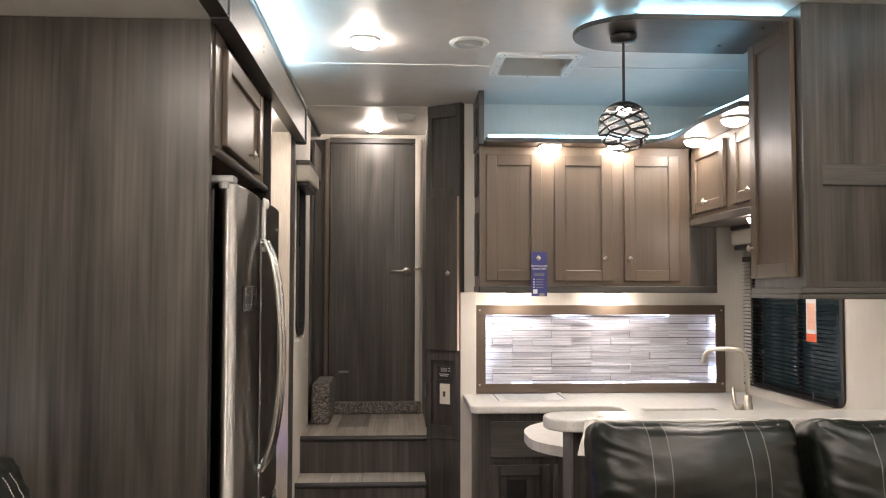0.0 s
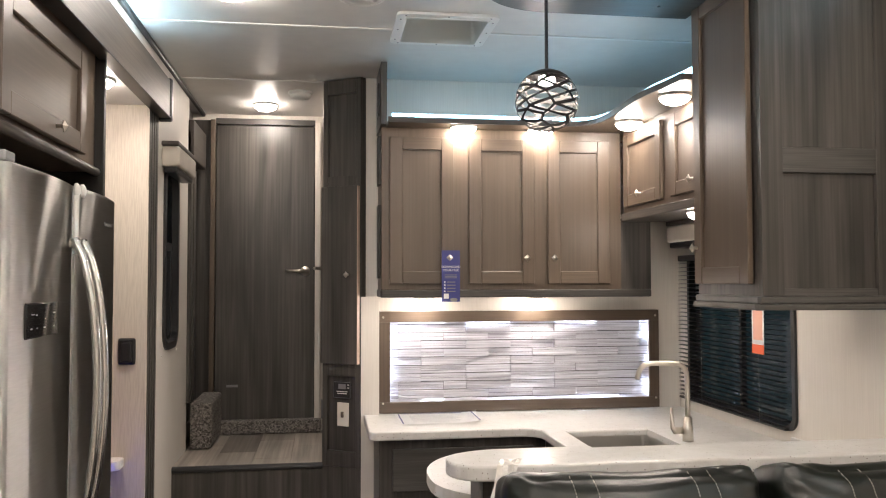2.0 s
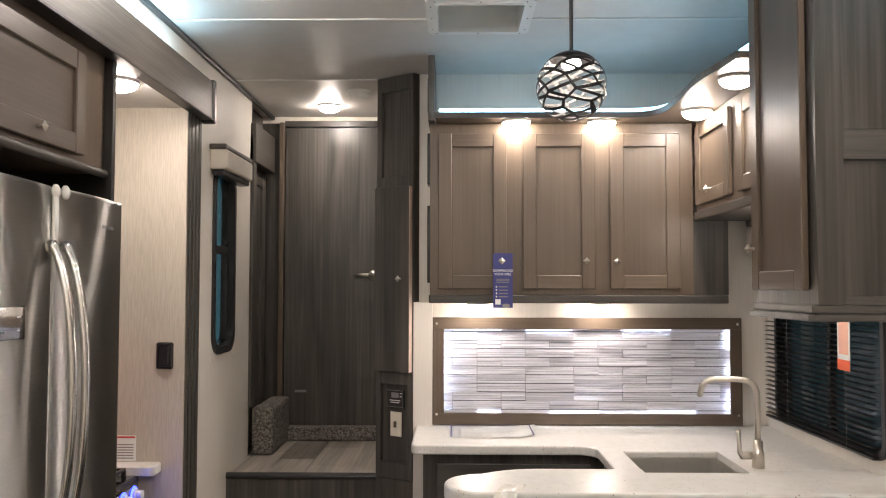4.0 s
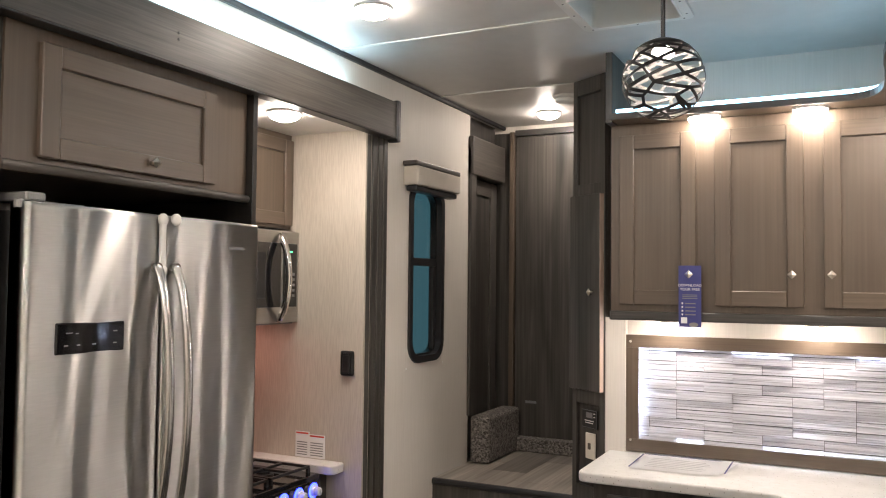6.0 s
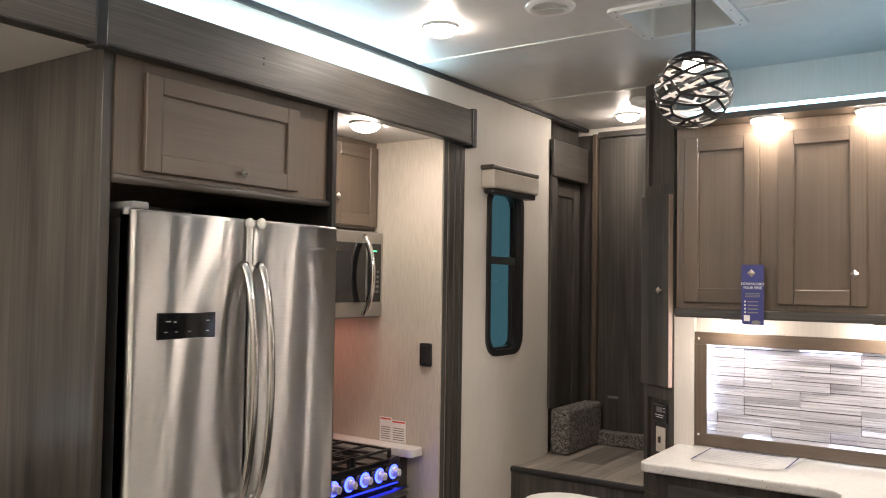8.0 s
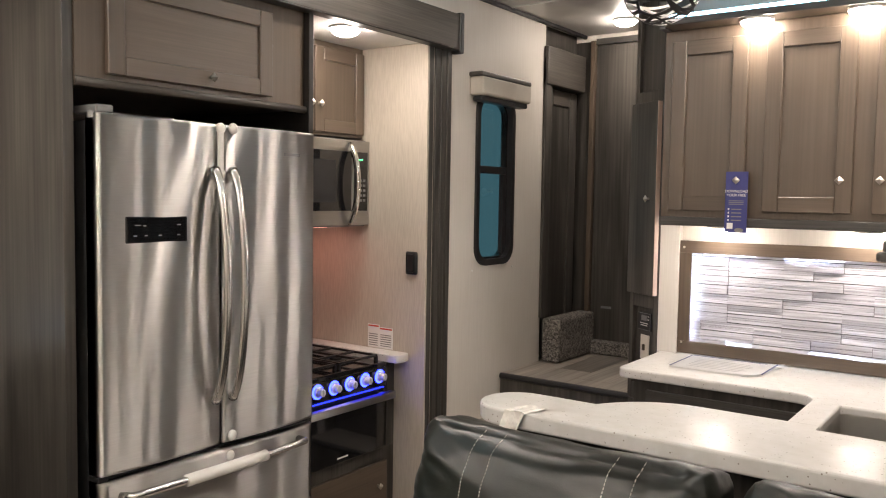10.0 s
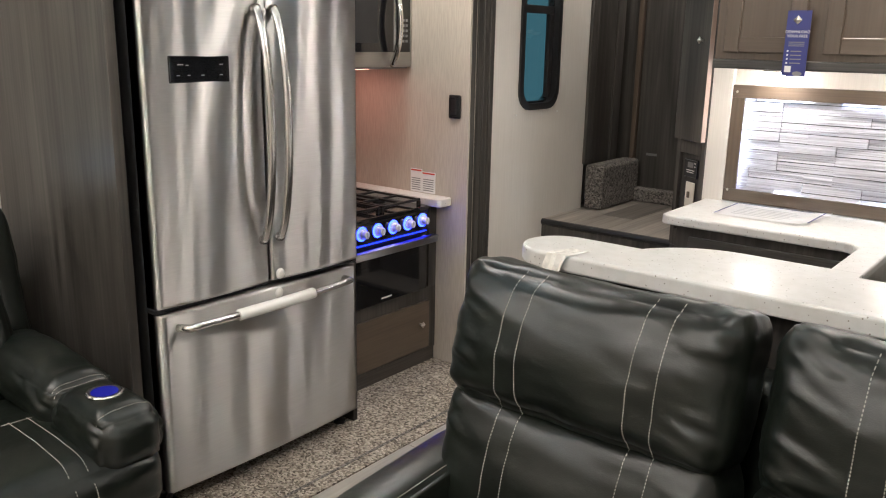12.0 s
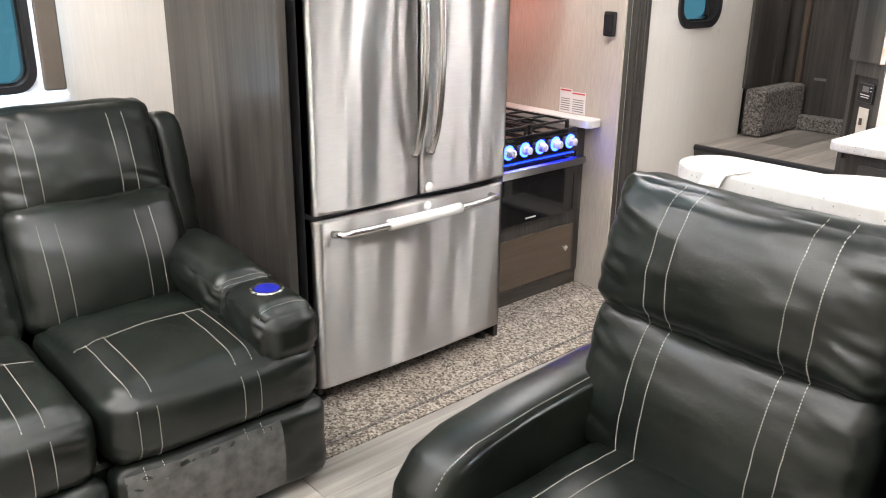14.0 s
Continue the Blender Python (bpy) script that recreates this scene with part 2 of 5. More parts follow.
def boxes(*rows, bevel=0.0):
    bm = bmesh.new()
    for r in rows:
        add_box(bm, *r, bevel=bevel)
    return bm


def prism(points, z0, z1, bevel=0.0):
    """A slab with a plan outline."""
    bm = bmesh.new()
    f = bm.faces.new([bm.verts.new((x, y, z0)) for x, y in points])
    r = bmesh.ops.extrude_face_region(bm, geom=[f])
    bmesh.ops.translate(bm, vec=(0, 0, z1 - z0), verts=[v for v in r["geom"] if isinstance(v, bmesh.types.BMVert)])
    bmesh.ops.recalc_face_normals(bm, faces=bm.faces[:])
    if bevel:
        e = [e for e in bm.edges if abs(e.verts[0].co.z - e.verts[1].co.z) < 1e-6]
        bmesh.ops.bevel(bm, geom=e, offset=bevel, segments=3, profile=0.5, affect="EDGES")
    return bm


def arc(cx, cy, r, a0, a1, n=12, ry=None):
    ry = r if ry is None else ry
    return [(cx + r * math.cos(radians(a0 + (a1 - a0) * i / n)), cy + ry * math.sin(radians(a0 + (a1 - a0) * i / n))) for i in range(n + 1)]


def round_rect(w, h, r, n=6):
    """Corners run counter-clockwise about the centre."""
    out = []
    for cx, cy, a in ((w / 2 - r, h / 2 - r, 0), (-w / 2 + r, h / 2 - r, 90), (-w / 2 + r, -h / 2 + r, 180), (w / 2 - r, -h / 2 + r, 270)):
        out += arc(cx, cy, r, a, a + 90, n)
    return out


def ring(outer, inner, z0, z1):
    """A frame between two outlines that have the same number of points."""
    bm = bmesh.new()
    rows = [[bm.verts.new((x, y, z)) for x, y in o] for o, z in ((outer, z0), (outer, z1), (inner, z1), (inner, z0))]
    k = len(outer)
    for a, b in zip(rows, rows[1:] + rows[:1]):
        for i in range(k):
            bm.faces.new((a[i], a[(i + 1) % k], b[(i + 1) % k], b[i]))
    bmesh.ops.recalc_face_normals(bm, faces=bm.faces[:])
    return bm


def lathe(profile, n=28, m=None):
    """A body turned about z from (radius, height) pairs."""
    bm = bmesh.new()
    rows = []
    for r, z in profile:
        rows.append([bm.verts.new((r * math.cos(2 * math.pi * i / n), r * math.sin(2 * math.pi * i / n), z)) for i in range(n)])
    for a, b in zip(rows, rows[1:]):
        for i in range(n):
            bm.faces.new((a[i], a[(i + 1) % n], b[(i + 1) % n], b[i]))
    bm.faces.new(rows[0][::-1])
    bm.faces.new(rows[-1])
    bmesh.ops.remove_doubles(bm, verts=bm.verts[:], dist=1e-5)
    bmesh.ops.recalc_face_normals(bm, faces=bm.faces[:])
    if m is not None:
        bm.transform(m)
    return bm


def tube(points, r, n=10, caps=True):
    """A pipe of radius r (or of a radius for each point) along points."""
    bm = bmesh.new()
    pts = [Vector(p) for p in points]
    rows = []
    up = None
    for i, p in enumerate(pts):
        d = (pts[min(i + 1, len(pts) - 1)] - pts[max(i - 1, 0)]).normalized()
        if up is None:
            up = Vector((0, 0, 1)) if abs(d.z) < 0.9 else Vector((1, 0, 0))
        s = d.cross(up).normalized()
        up = s.cross(d).normalized()
        rr = r[i] if isinstance(r, (list, tuple)) else r
        rows.append([bm.verts.new(p + rr * (s * math.cos(2 * math.pi * k / n) + up * math.sin(2 * math.pi * k / n))) for k in range(n)])
    for a, b in zip(rows, rows[1:]):
        for k in range(n):
            bm.faces.new((a[k], a[(k + 1) % n], b[(k + 1) % n], b[k]))
    if caps:
        bm.faces.new(rows[0][::-1])
        bm.faces.new(rows[-1])
    bmesh.ops.recalc_face_normals(bm, faces=bm.faces[:])
    return bm


def bezier(p0, p1, p2, p3, n=12):
    p0, p1, p2, p3 = map(Vector, (p0, p1, p2, p3))
    return [(1 - t) ** 3 * p0 + 3 * (1 - t) ** 2 * t * p1 + 3 * (1 - t) * t * t * p2 + t ** 3 * p3 for t in (i / n for i in range(n + 1))]


def knob(parent, m):
    """A square pyramid-faced nickel knob; m takes -y as outward."""
    bm = bmesh.new()
    merge(bm, lathe([(0.006, 0), (0.005, 0.014), (0.007, 0.018)], 12), pose(0, 0, 0, 90))
    t = bmesh.new()
    a = 0.0165
    base = [t.verts.new(p) for p in ((a, -0.018, 0), (0, -0.018, a), (-a, -0.018, 0), (0, -0.018, -a))]
    mid = [t.verts.new((v.co.x, -0.021, v.co.z)) for v in base]
    tip = t.verts.new((0, -0.031, 0))
    t.faces.new(base)
    for i in range(4):
        t.faces.new((base[i], base[(i + 1) % 4], mid[(i + 1) % 4], mid[i]))
        t.faces.new((mid[i], mid[(i + 1) % 4], tip))
    bmesh.ops.recalc_face_normals(t, faces=t.faces[:])
    merge(bm, t)
    bm.transform(m)
    return part("knob", bm, NICKEL, parent, "diamond-shaped brushed nickel knob")


def shaker(parent, m, w, h, knob_at=None, stile=0.062, name="door", rail_mat=None, stile_mat=None, panel_mat=None, th=0.02):
    """A five-piece door: local x across, z up, front face at y = 0, outward -y."""
    s = stile
    bm = box(s - 0.004, w - s + 0.004, 0.012, th - 0.002, s - 0.004, h - s + 0.004)
    bm.transform(m)
    d = part(name, bm, panel_mat or MAPLE, parent)
    for r, nm, mt in (((0, s, 0, th, 0, h), "stile", stile_mat or MAPLE), ((w - s, w, 0, th, 0, h), "stile", stile_mat or MAPLE), ((s, w - s, 0.0008, th, 0, s), "rail", rail_mat or MAPLE_X), ((s, w - s, 0.0008, th, h - s, h), "rail", rail_mat or MAPLE_X)):
        part(nm, box(*r, bevel=0.003, seg=1, m=m), mt, d)
    if knob_at:
        knob(d, m @ pose(knob_at[0], 0, knob_at[1]))
    return d


def lettering(body, size, m, material, parent, name="lettering", align="CENTER"):
    c = bpy.data.curves.new(name, "FONT")
    c.body, c.size, c.align_x, c.align_y, c.extrude = body, size, align, "CENTER", 0.0003
    o = new(name, c)
    me = bpy.data.meshes.new_from_object(o.evaluated_get(bpy.context.evaluated_depsgraph_get()))
    bpy.data.objects.remove(o)
    bm = bmesh.new()
    bm.from_mesh(me)
    bpy.data.meshes.remove(me)
    bm.transform(m)
    return part(name, bm, material, parent)


FACE_S = pose(0, 0, 0, 90)            # text and flat shapes that face -y
FACE_E = pose(0, 0, 0, 90, 0, 90)     # facing +x
FACE_W = pose(0, 0, 0, 90, 0, -90)    # facing -x


def at(x, y, z, m=Matrix()):
    return Matrix.Translation((x, y, z)) @ m


def setting(name, bm, material, label=""):
    return single(name, bm, material, label or name.replace("_", " "), name.split("_")[0], "structure")


# ---- large structure ----
LX, RX, SX, CZ, SZ = -0.54, 2.13, -1.36, 2.64, 2.335   # wall faces, slide back wall, ceilings
BY, FY = 4.83, -2.6                                     # kitchen wall, wall behind the start
LAND = 0.65

setting("floor", box(-1.5, 2.25, FY - 0.1, 5.95, -0.12, -0.012), PANEL_Y, "subfloor under grey oak planks")
setting("floor_slide", box(SX, -0.19, -0.4, 4.2, -0.011, 0.0), CARPET, "speckled beige carpet on the slide-out floor")
setting("trim_floor", box(-0.262, -0.25, -0.4, 4.2, 0.0, 0.004, bevel=0.0015), CARPET_DARK, "carpet seam strip along the slide-out")
setting("ceiling", boxes((-1.5, 0.38, FY, 5.95, CZ, CZ + 0.06), (0.38, 1.0, FY, 3.77, CZ, CZ + 0.06), (0.38, 0.53, 3.77, 4.12, CZ, CZ + 0.06), (0.875, 1.0, 3.77, 4.12, CZ, CZ + 0.06), (0.38, 1.0, 4.12, 5.95, CZ, CZ + 0.06), (1.0, 2.25, FY, 5.95, CZ, CZ + 0.06)), CEIL, "off-white satin ceiling panels")
setting("ceiling_slide", box(SX, -0.5, -0.4, 4.2, SZ, SZ + 0.04), CEIL, "off-white ceiling of the slide-out")
for i, y in enumerate((-1.0, 0.7, 2.35, 3.985, 4.94)):
    spans = [(LX + 0.02, RX)] if i != 3 else [(LX + 0.02, 0.494), (0.912, RX)]
    batten = boxes(*[(x0, x1, y - 0.009, y + 0.009, CZ - 0.005, CZ) for x0, x1 in spans], bevel=0.002)
    setting("trim_ceiling_%d" % (i + 1), batten, WHITE, "white ceiling seam batten")
setting("trim_ceiling_edge", box(LX, LX + 0.02, FY, 5.86, CZ - 0.022, CZ - 0.0005, bevel=0.004), BLACK, "black strip along the ceiling edge")

# left main wall with the slide opening and a window
WY0, WY1, WZ0, WZ1 = 4.64, 5.02, 1.255, 2.16
setting("wall_west", boxes((LX - 0.06, LX, 4.4, WY0, 0, CZ), (LX - 0.06, LX, WY1, 5.36, 0, CZ), (LX - 0.06, LX, WY0, WY1, 0, WZ0), (LX - 0.06, LX, WY0, WY1, WZ1, CZ)), CREAM, "cream textured wallboard")
setting("wall_west_over_slide", box(LX - 0.06, LX, -0.4, 4.4, SZ + 0.045, CZ), CREAM, "cream wallboard above the slide-out")
setting("wall_west_rear", box(LX - 0.06, LX, FY, -0.4, 0, CZ), CREAM, "cream textured wallboard")
setting("wall_slide_end", box(SX, -0.52, 4.2, 4.25, 0, SZ), LINEN, "beige linen-look wallboard at the slide end")
setting("wall_slide_rear_end", box(SX, -0.52, -0.45, -0.4, 0, SZ), CREAM, "cream wallboard")
SWY0, SWY1, SWZ0, SWZ1 = 0.7, 1.93, 1.1, 1.95
setting("wall_slide_back", boxes((SX - 0.06, SX, -0.4, SWY0, 0, SZ), (SX - 0.06, SX, SWY1, 4.25, 0, SZ), (SX - 0.06, SX, SWY0, SWY1, 0, SWZ0), (SX - 0.06, SX, SWY0, SWY1, SWZ1, SZ)), CREAM, "cream wallboard behind the seats")
setting("wall_range_splash", box(SX, SX + 0.01, 3.43, 4.2, 0.9, SZ), LINEN, "beige linen-look wallboard behind the range")
setting("wall_south", box(-1.5, 2.25, FY - 0.06, FY, 0, CZ), CREAM, "cream wallboard")
RY0, RY1, RZ0, RZ1 = 3.715, 4.71, 0.965, 1.72
setting("wall_east", boxes((RX, RX + 0.06, FY, RY0, 0, CZ), (RX, RX + 0.06, RY1, 5.0, 0, CZ), (RX, RX + 0.06, RY0, RY1, 0, RZ0), (RX, RX + 0.06, RY0, RY1, RZ1, CZ)), CREAM, "cream textured wallboard")
setting("wall_north", box(0.405, RX, BY, BY + 0.06, 0, CZ), CREAM, "cream wallboard behind the kitchen")
# hall at the top of the steps
setting("wall_hall_corner", box(-0.66, -0.46, 5.87, 5.93, LAND, 2.6), PANEL, "dark wood panel beside the hall door")
setting("wall_hall_end", boxes((-0.66, -0.46, 5.87, 5.93, 2.6, CZ), (0.19, 0.6, 5.87, 5.93, LAND, CZ), (-0.46, 0.19, 5.87, 5.93, 2.58, CZ)), CREAM, "cream wall round the hall door")
# added backing that stops outside light from showing through the door's gaps
setting("wall_hall_behind_door", box(-0.5, 0.25, 5.932, 5.96, LAND - 0.02, CZ), BLACKWOOD, "dark backing added to block outside light at the hall door gaps")
setting("wall_hall_east", box(0.24, 0.3, 4.98, 5.87, LAND, CZ), CREAM, "cream wall of the hall")
setting("wall_hall_west", boxes((LX - 0.12, LX - 0.06, 5.36, 5.87, LAND, CZ)), PANEL, "dark panelled recess of the hall")


def fluted_post(name, x0, x1, y0, y1, z1, side):
    bm = box(x0, x1, y0, y1, 0, z1, bevel=0.002, seg=1)
    face = x1 if side > 0 else x0
    n = 4
    for i in range(n):
        y = y0 + (y1 - y0) * (i + 0.5) / n
        add_box(bm, face - 0.006, face + 0.006, y - (y1 - y0) / n * 0.36, y + (y1 - y0) / n * 0.36, 0, z1 - 0.001, bevel=0.004)
    return setting(name, bm, PANEL, "fluted dark wood post of the slide-out")


fluted_post("trim_post_west", -0.56, -0.524, 4.205, 4.4, SZ, 1)
fluted_post("trim_post_east", 2.088, 2.13, 2.72, 2.93, 2.36, -1)

fascia = thing("trim_fascia_west", -0.48, 2, SZ, "dark wood fascia beam above the slide-out", "trim", kind="structure")
part("beam", box(-0.515, -0.468, 2.375, 4.38, 2.325, 2.49, bevel=0.003), PANEL_Y, fascia)
part("beam", box(-0.515, -0.468, -0.4, 2.365, 2.325, 2.49, bevel=0.003), PANEL_Y, fascia)
part("end_cap", box(-0.52, -0.46, 4.381, 4.412, 2.305, 2.5, bevel=0.008), BLACK, fascia, "black plastic end cap")
part("bracket", box(-0.52, -0.462, 2.35, 2.39, 2.312, 2.5, bevel=0.006), BLACK, fascia, "black joint bracket")
part("bottom_lip", box(-0.519, -0.464, -0.4, 4.38, 2.318, 2.324, bevel=0.002), BLACKWOOD, fascia)
for y, z in ((3.0, 2.425), (3.0, 2.405), (2.15, 2.43)):
    part("screw_cap", lathe([(0.005, 0), (0.005, 0.002), (0.001, 0.003)], 10, at(-0.4685, y, z, pose(0, 0, 0, 0, 90))), BLACKWOOD, fascia)
led = thing("led_strip", -0.5, 2, 2.49, "cool white LED strip on top of the fascia", "led strip")
part("diode_strip", box(-0.512, -0.5, -0.3, 4.05, 2.491, 2.495), LED_FASCIA, led)
fas2 = thing("trim_fascia_east", 2.1, 1, 2.36, "dark wood fascia beam of the second slide-out", "trim", kind="structure")
part("beam", box(2.07, 2.129, -0.4, 2.98, 2.37, 2.56, bevel=0.003), PANEL_Y, fas2)
led = thing("led_strip", 2.1, 1, 2.56, "cool white LED strip on top of the fascia", "led strip")
part("diode_strip", box(2.105, 2.117, -0.3, 2.6, 2.561, 2.565), LED_FASCIA, led)
setting("trim_corner_east", box(2.105, 2.129, 2.66, 2.718, 0, 2.369, bevel=0.004), PANEL, "dark wood edge trim")

# stairs
def stairs():
    st = thing("stairs", -0.15, 4.7, 0, "dark wood steps with plank treads and black nosings", "stairs", kind="structure")
    for i, (y, z) in enumerate(((4.43, 0.217), (4.68, 0.433), (4.93, LAND))):
        y1 = (4.68, 4.93, 5.87)[i]
        x1 = (0.2, 0.2, 0.24)[i]
        part("riser", box(LX, x1, y, y1, 0 if i < 2 else 0.0, z - 0.012), PANEL, st)
        part("nosing", tube([(LX + 0.001, y + 0.004, z - 0.016), (x1, y + 0.004, z - 0.016)], 0.017, 12), BLACK, st, "rounded black rubber nosing")
        if i < 2:
            for k in range(4):
                w = (x1 - LX) / 4
                part("tread_plank", box(LX + k * w + 0.001, LX + (k + 1) * w - 0.001, y + 0.012, y1, z - 0.011, z, bevel=0.0015, seg=1), PLANK, st)
    return st


stairs()


def hall_door():
    d = thing("door_1", -0.15, 5.86, LAND, "tall dark laminate slab door with a lever handle, closed", "door", kind="structure")
    part("slab", box(-0.45, 0.156, 5.86, 5.9, 0.66, 2.57, bevel=0.002), PANEL, d)
    lever(d, at(0.1, 5.86, 1.652), -1)
    part("jamb", boxes((-0.485, -0.455, 5.835, 5.87, 0.66, 2.6), bevel=0.003), MAPLE, d, "wood jamb")
    part("jamb", boxes((0.16, 0.195, 5.84, 5.87, 0.66, 2.6), bevel=0.003), CREAM, d, "cream jamb")
    part("head", box(-0.455, 0.16, 5.85, 5.87, 2.575, 2.612, bevel=0.002), PANEL_X, d)
    part("badge", box(-0.38, -0.31, 5.858, 5.861, 0.93, 0.945), GREY, d)
    return d


def lever(parent, m, hand):
    bm = lathe([(0.03, 0), (0.03, 0.006), (0.024, 0.012), (0.012, 0.014), (0.011, 0.05)], 20, m @ pose(0, 0, 0, 90))
    merge(bm, tube([m @ Vector((0, -0.045, 0)), m @ Vector((hand * 0.03, -0.052, 0)), m @ Vector((hand * 0.115, -0.05, 0))], [0.011, 0.011, 0.008], 10))
    return part("lever_handle", bm, NICKEL, parent, "brushed nickel lever", smooth=True)


hall_door()
d2 = thing("door_2", 0.2, 5.6, LAND, "dark hall side door seen edge-on, with a lever", "door", kind="structure")
part("slab", box(0.212, 0.238, 5.1, 5.82, 0.67, 2.55, bevel=0.002), PANEL, d2)
lever(d2, at(0.212, 5.75, 1.668, pose(0, 0, 0, 0, 0, -90)), 1)
part("hinge", box(0.205, 0.214, 5.08, 5.1, 0.85, 0.95, bevel=0.002), GREY, d2)
d3 = thing("door_3", LX, 5.6, LAND, "dark panelled door in the hall's side recess", "door", kind="structure")
part("jamb", box(LX - 0.05, LX + 0.018, 5.345, 5.42, LAND + 0.26, 2.44, bevel=0.004), PANEL, d3, "dark wood jamb")
part("header", box(LX - 0.05, LX + 0.03, 5.345, 5.83, 2.28, 2.5, bevel=0.006), PANEL_Y, d3)
shaker(d3, at(LX - 0.025, 5.425, LAND + 0.02, pose(0, 0, 0, 0, 0, 90)), 0.4, 1.6, None, 0.09, "leaf", PANEL_Y, PANEL, PANEL)
part("threshold", box(LX - 0.059, LX, 5.36, 5.86, LAND - 0.01, LAND + 0.004), PANEL_Y, d3)
sill = single("carpet_sill", box(-0.45, 0.2, 5.77, 5.858, LAND + 0.002, 0.732, bevel=0.008, seg=3), CARPET_DARK, "grey carpeted sill below the hall door", "step")
cb = bmesh.new()
add_box(cb, LX + 0.02, -0.4, 5.345, 5.82, LAND + 0.002, 0.912, bevel=0.02, seg=3)
single("carpet_box", cb, CARPET_DARK, "grey carpet-covered box on the hall landing", "box")


def outline_m(m, bm):
    bm.transform(m)
    return bm


def rv_window(name, m, w, h, label, bars=(), r=0.06, pane=None, rim=0.05):
    """A rounded window: local x across, y up, z towards the room."""
    win = thing(name, *m.translation, label, "window", kind="structure")
    part("window_frame", outline_m(m, ring(round_rect(w, h, r), round_rect(w - rim, h - rim, r - 0.02), -0.058, 0.012)), BLACK, win, "black rounded metal frame")
    square = [(math.copysign(w / 2, x), math.copysign(h / 2, y)) for x, y in round_rect(w, h, r)]
    part("corner_filler", outline_m(m, ring(square, round_rect(w, h, r), -0.058, -0.0005)), CREAM, win, "cream wallboard corners")
    part("seal", outline_m(m, ring(round_rect(w - rim, h - rim, r - 0.02), round_rect(w - rim - 0.02, h - rim - 0.02, r - 0.028), -0.057, -0.02)), GLOSS, win)
    bm = bmesh.new()
    f = bm.faces.new([bm.verts.new((x, y, -0.05)) for x, y in round_rect(w - rim - 0.01, h - rim - 0.01, r - 0.024)])
    e = bmesh.ops.extrude_face_region(bm, geom=[f])
    bmesh.ops.translate(bm, vec=(0, 0, 0.004), verts=[v for v in e["geom"] if isinstance(v, bmesh.types.BMVert)])
    bmesh.ops.recalc_face_normals(bm, faces=bm.faces[:])
    p = part("pane", outline_m(m, bm), pane or PANE, win, "dark tinted glass")
    p.visible_shadow = False
    for b in bars:
        part("glazing_bar", outline_m(m, box(*b, -0.045, -0.018, bevel=0.002)), BLACK, win)
    return win


yw = (WY0 + WY1) / 2
rv_window("window_1", at(LX, yw, (WZ0 + WZ1) / 2, FACE_E), WY1 - WY0, WZ1 - WZ0, "narrow black-framed window with rounded corners", [(-0.152, 0.152, 0.035, 0.075), (0.118, 0.152, -0.41, 0.035)], 0.1, None, 0.066)
rv_window("window_2", at(RX, (RY0 + RY1) / 2, (RZ0 + RZ1) / 2, FACE_W), RY1 - RY0, RZ1 - RZ0, "black-framed sliding window above the sink", [(-0.012, 0.012, -0.35, 0.35), (-0.46, 0.46, 0.2, 0.215)], 0.06, PANE_DARK)
rv_window("window_3", at(SX, (SWY0 + SWY1) / 2, (SWZ0 + SWZ1) / 2, FACE_E), SWY1 - SWY0, SWZ1 - SWZ0, "large black-framed window behind the seats", [], 0.08)
for y, z in ((4.63, 1.235), (5.03, 1.235)):
    single("screw", lathe([(0.006, 0), (0.005, 0.003), (0.001, 0.004)], 10, at(LX, y, z, pose(0, 0, 0, 0, 90))), WHITE, "white screw cap below the window", "screw")


def valance(name, x0, x1, y0, y1, z0, z1, label):
    v = thing(name, x0, (y0 + y1) / 2, z0, label, "valance")
    part("box", box(x0, x1, y0, y1, z0, z1, bevel=0.012, seg=3), FABRIC, v, "oatmeal fabric wrap")
    part("top_board", box(x0, x1 - 0.004 if x1 > x0 else x1, y0 - 0.006, y1 + 0.006, z1, z1 + 0.024, bevel=0.006), PANEL_Y, v, "dark wood top")
    part("shade_roll", box(min(x0, x1) + 0.01, max(x0, x1) - 0.014, y0 + 0.015, y1 - 0.015, z0 - 0.028, z0, bevel=0.008), BLACK, v)
    return v


valance("window_valance", LX, LX + 0.085, 4.575, 5.06, 2.13, 2.225, "oatmeal fabric window valance with a dark wood top")
valance("window_valance", 1.94, RX, 3.6, 4.56, 1.778, 1.862, "oatmeal fabric window valance above the sink window")
t = thing("window_side_board", SX, 1.98, 1.13, "brown fabric side board of the window, lit from behind", "valance")
part("board", box(SX + 0.016, SX + 0.042, 1.94, 2.015, 1.105, 2.1, bevel=0.008), FABRIC_DARK, t)
part("cleat", box(SX, SX + 0.016, 1.95, 2.0, 1.5, 2.09), WHITE, t)
part("led_strip", box(SX + 0.010, SX + 0.0155, 1.965, 1.985, 1.139, 1.49), LED_WINDOW, t, "cool white LED strip")
part("led_strip", box(SX + 0.001, SX + 0.008, 1.6, 2.02, 1.08, 1.088), LED_WINDOW, t, "cool white LED strip")


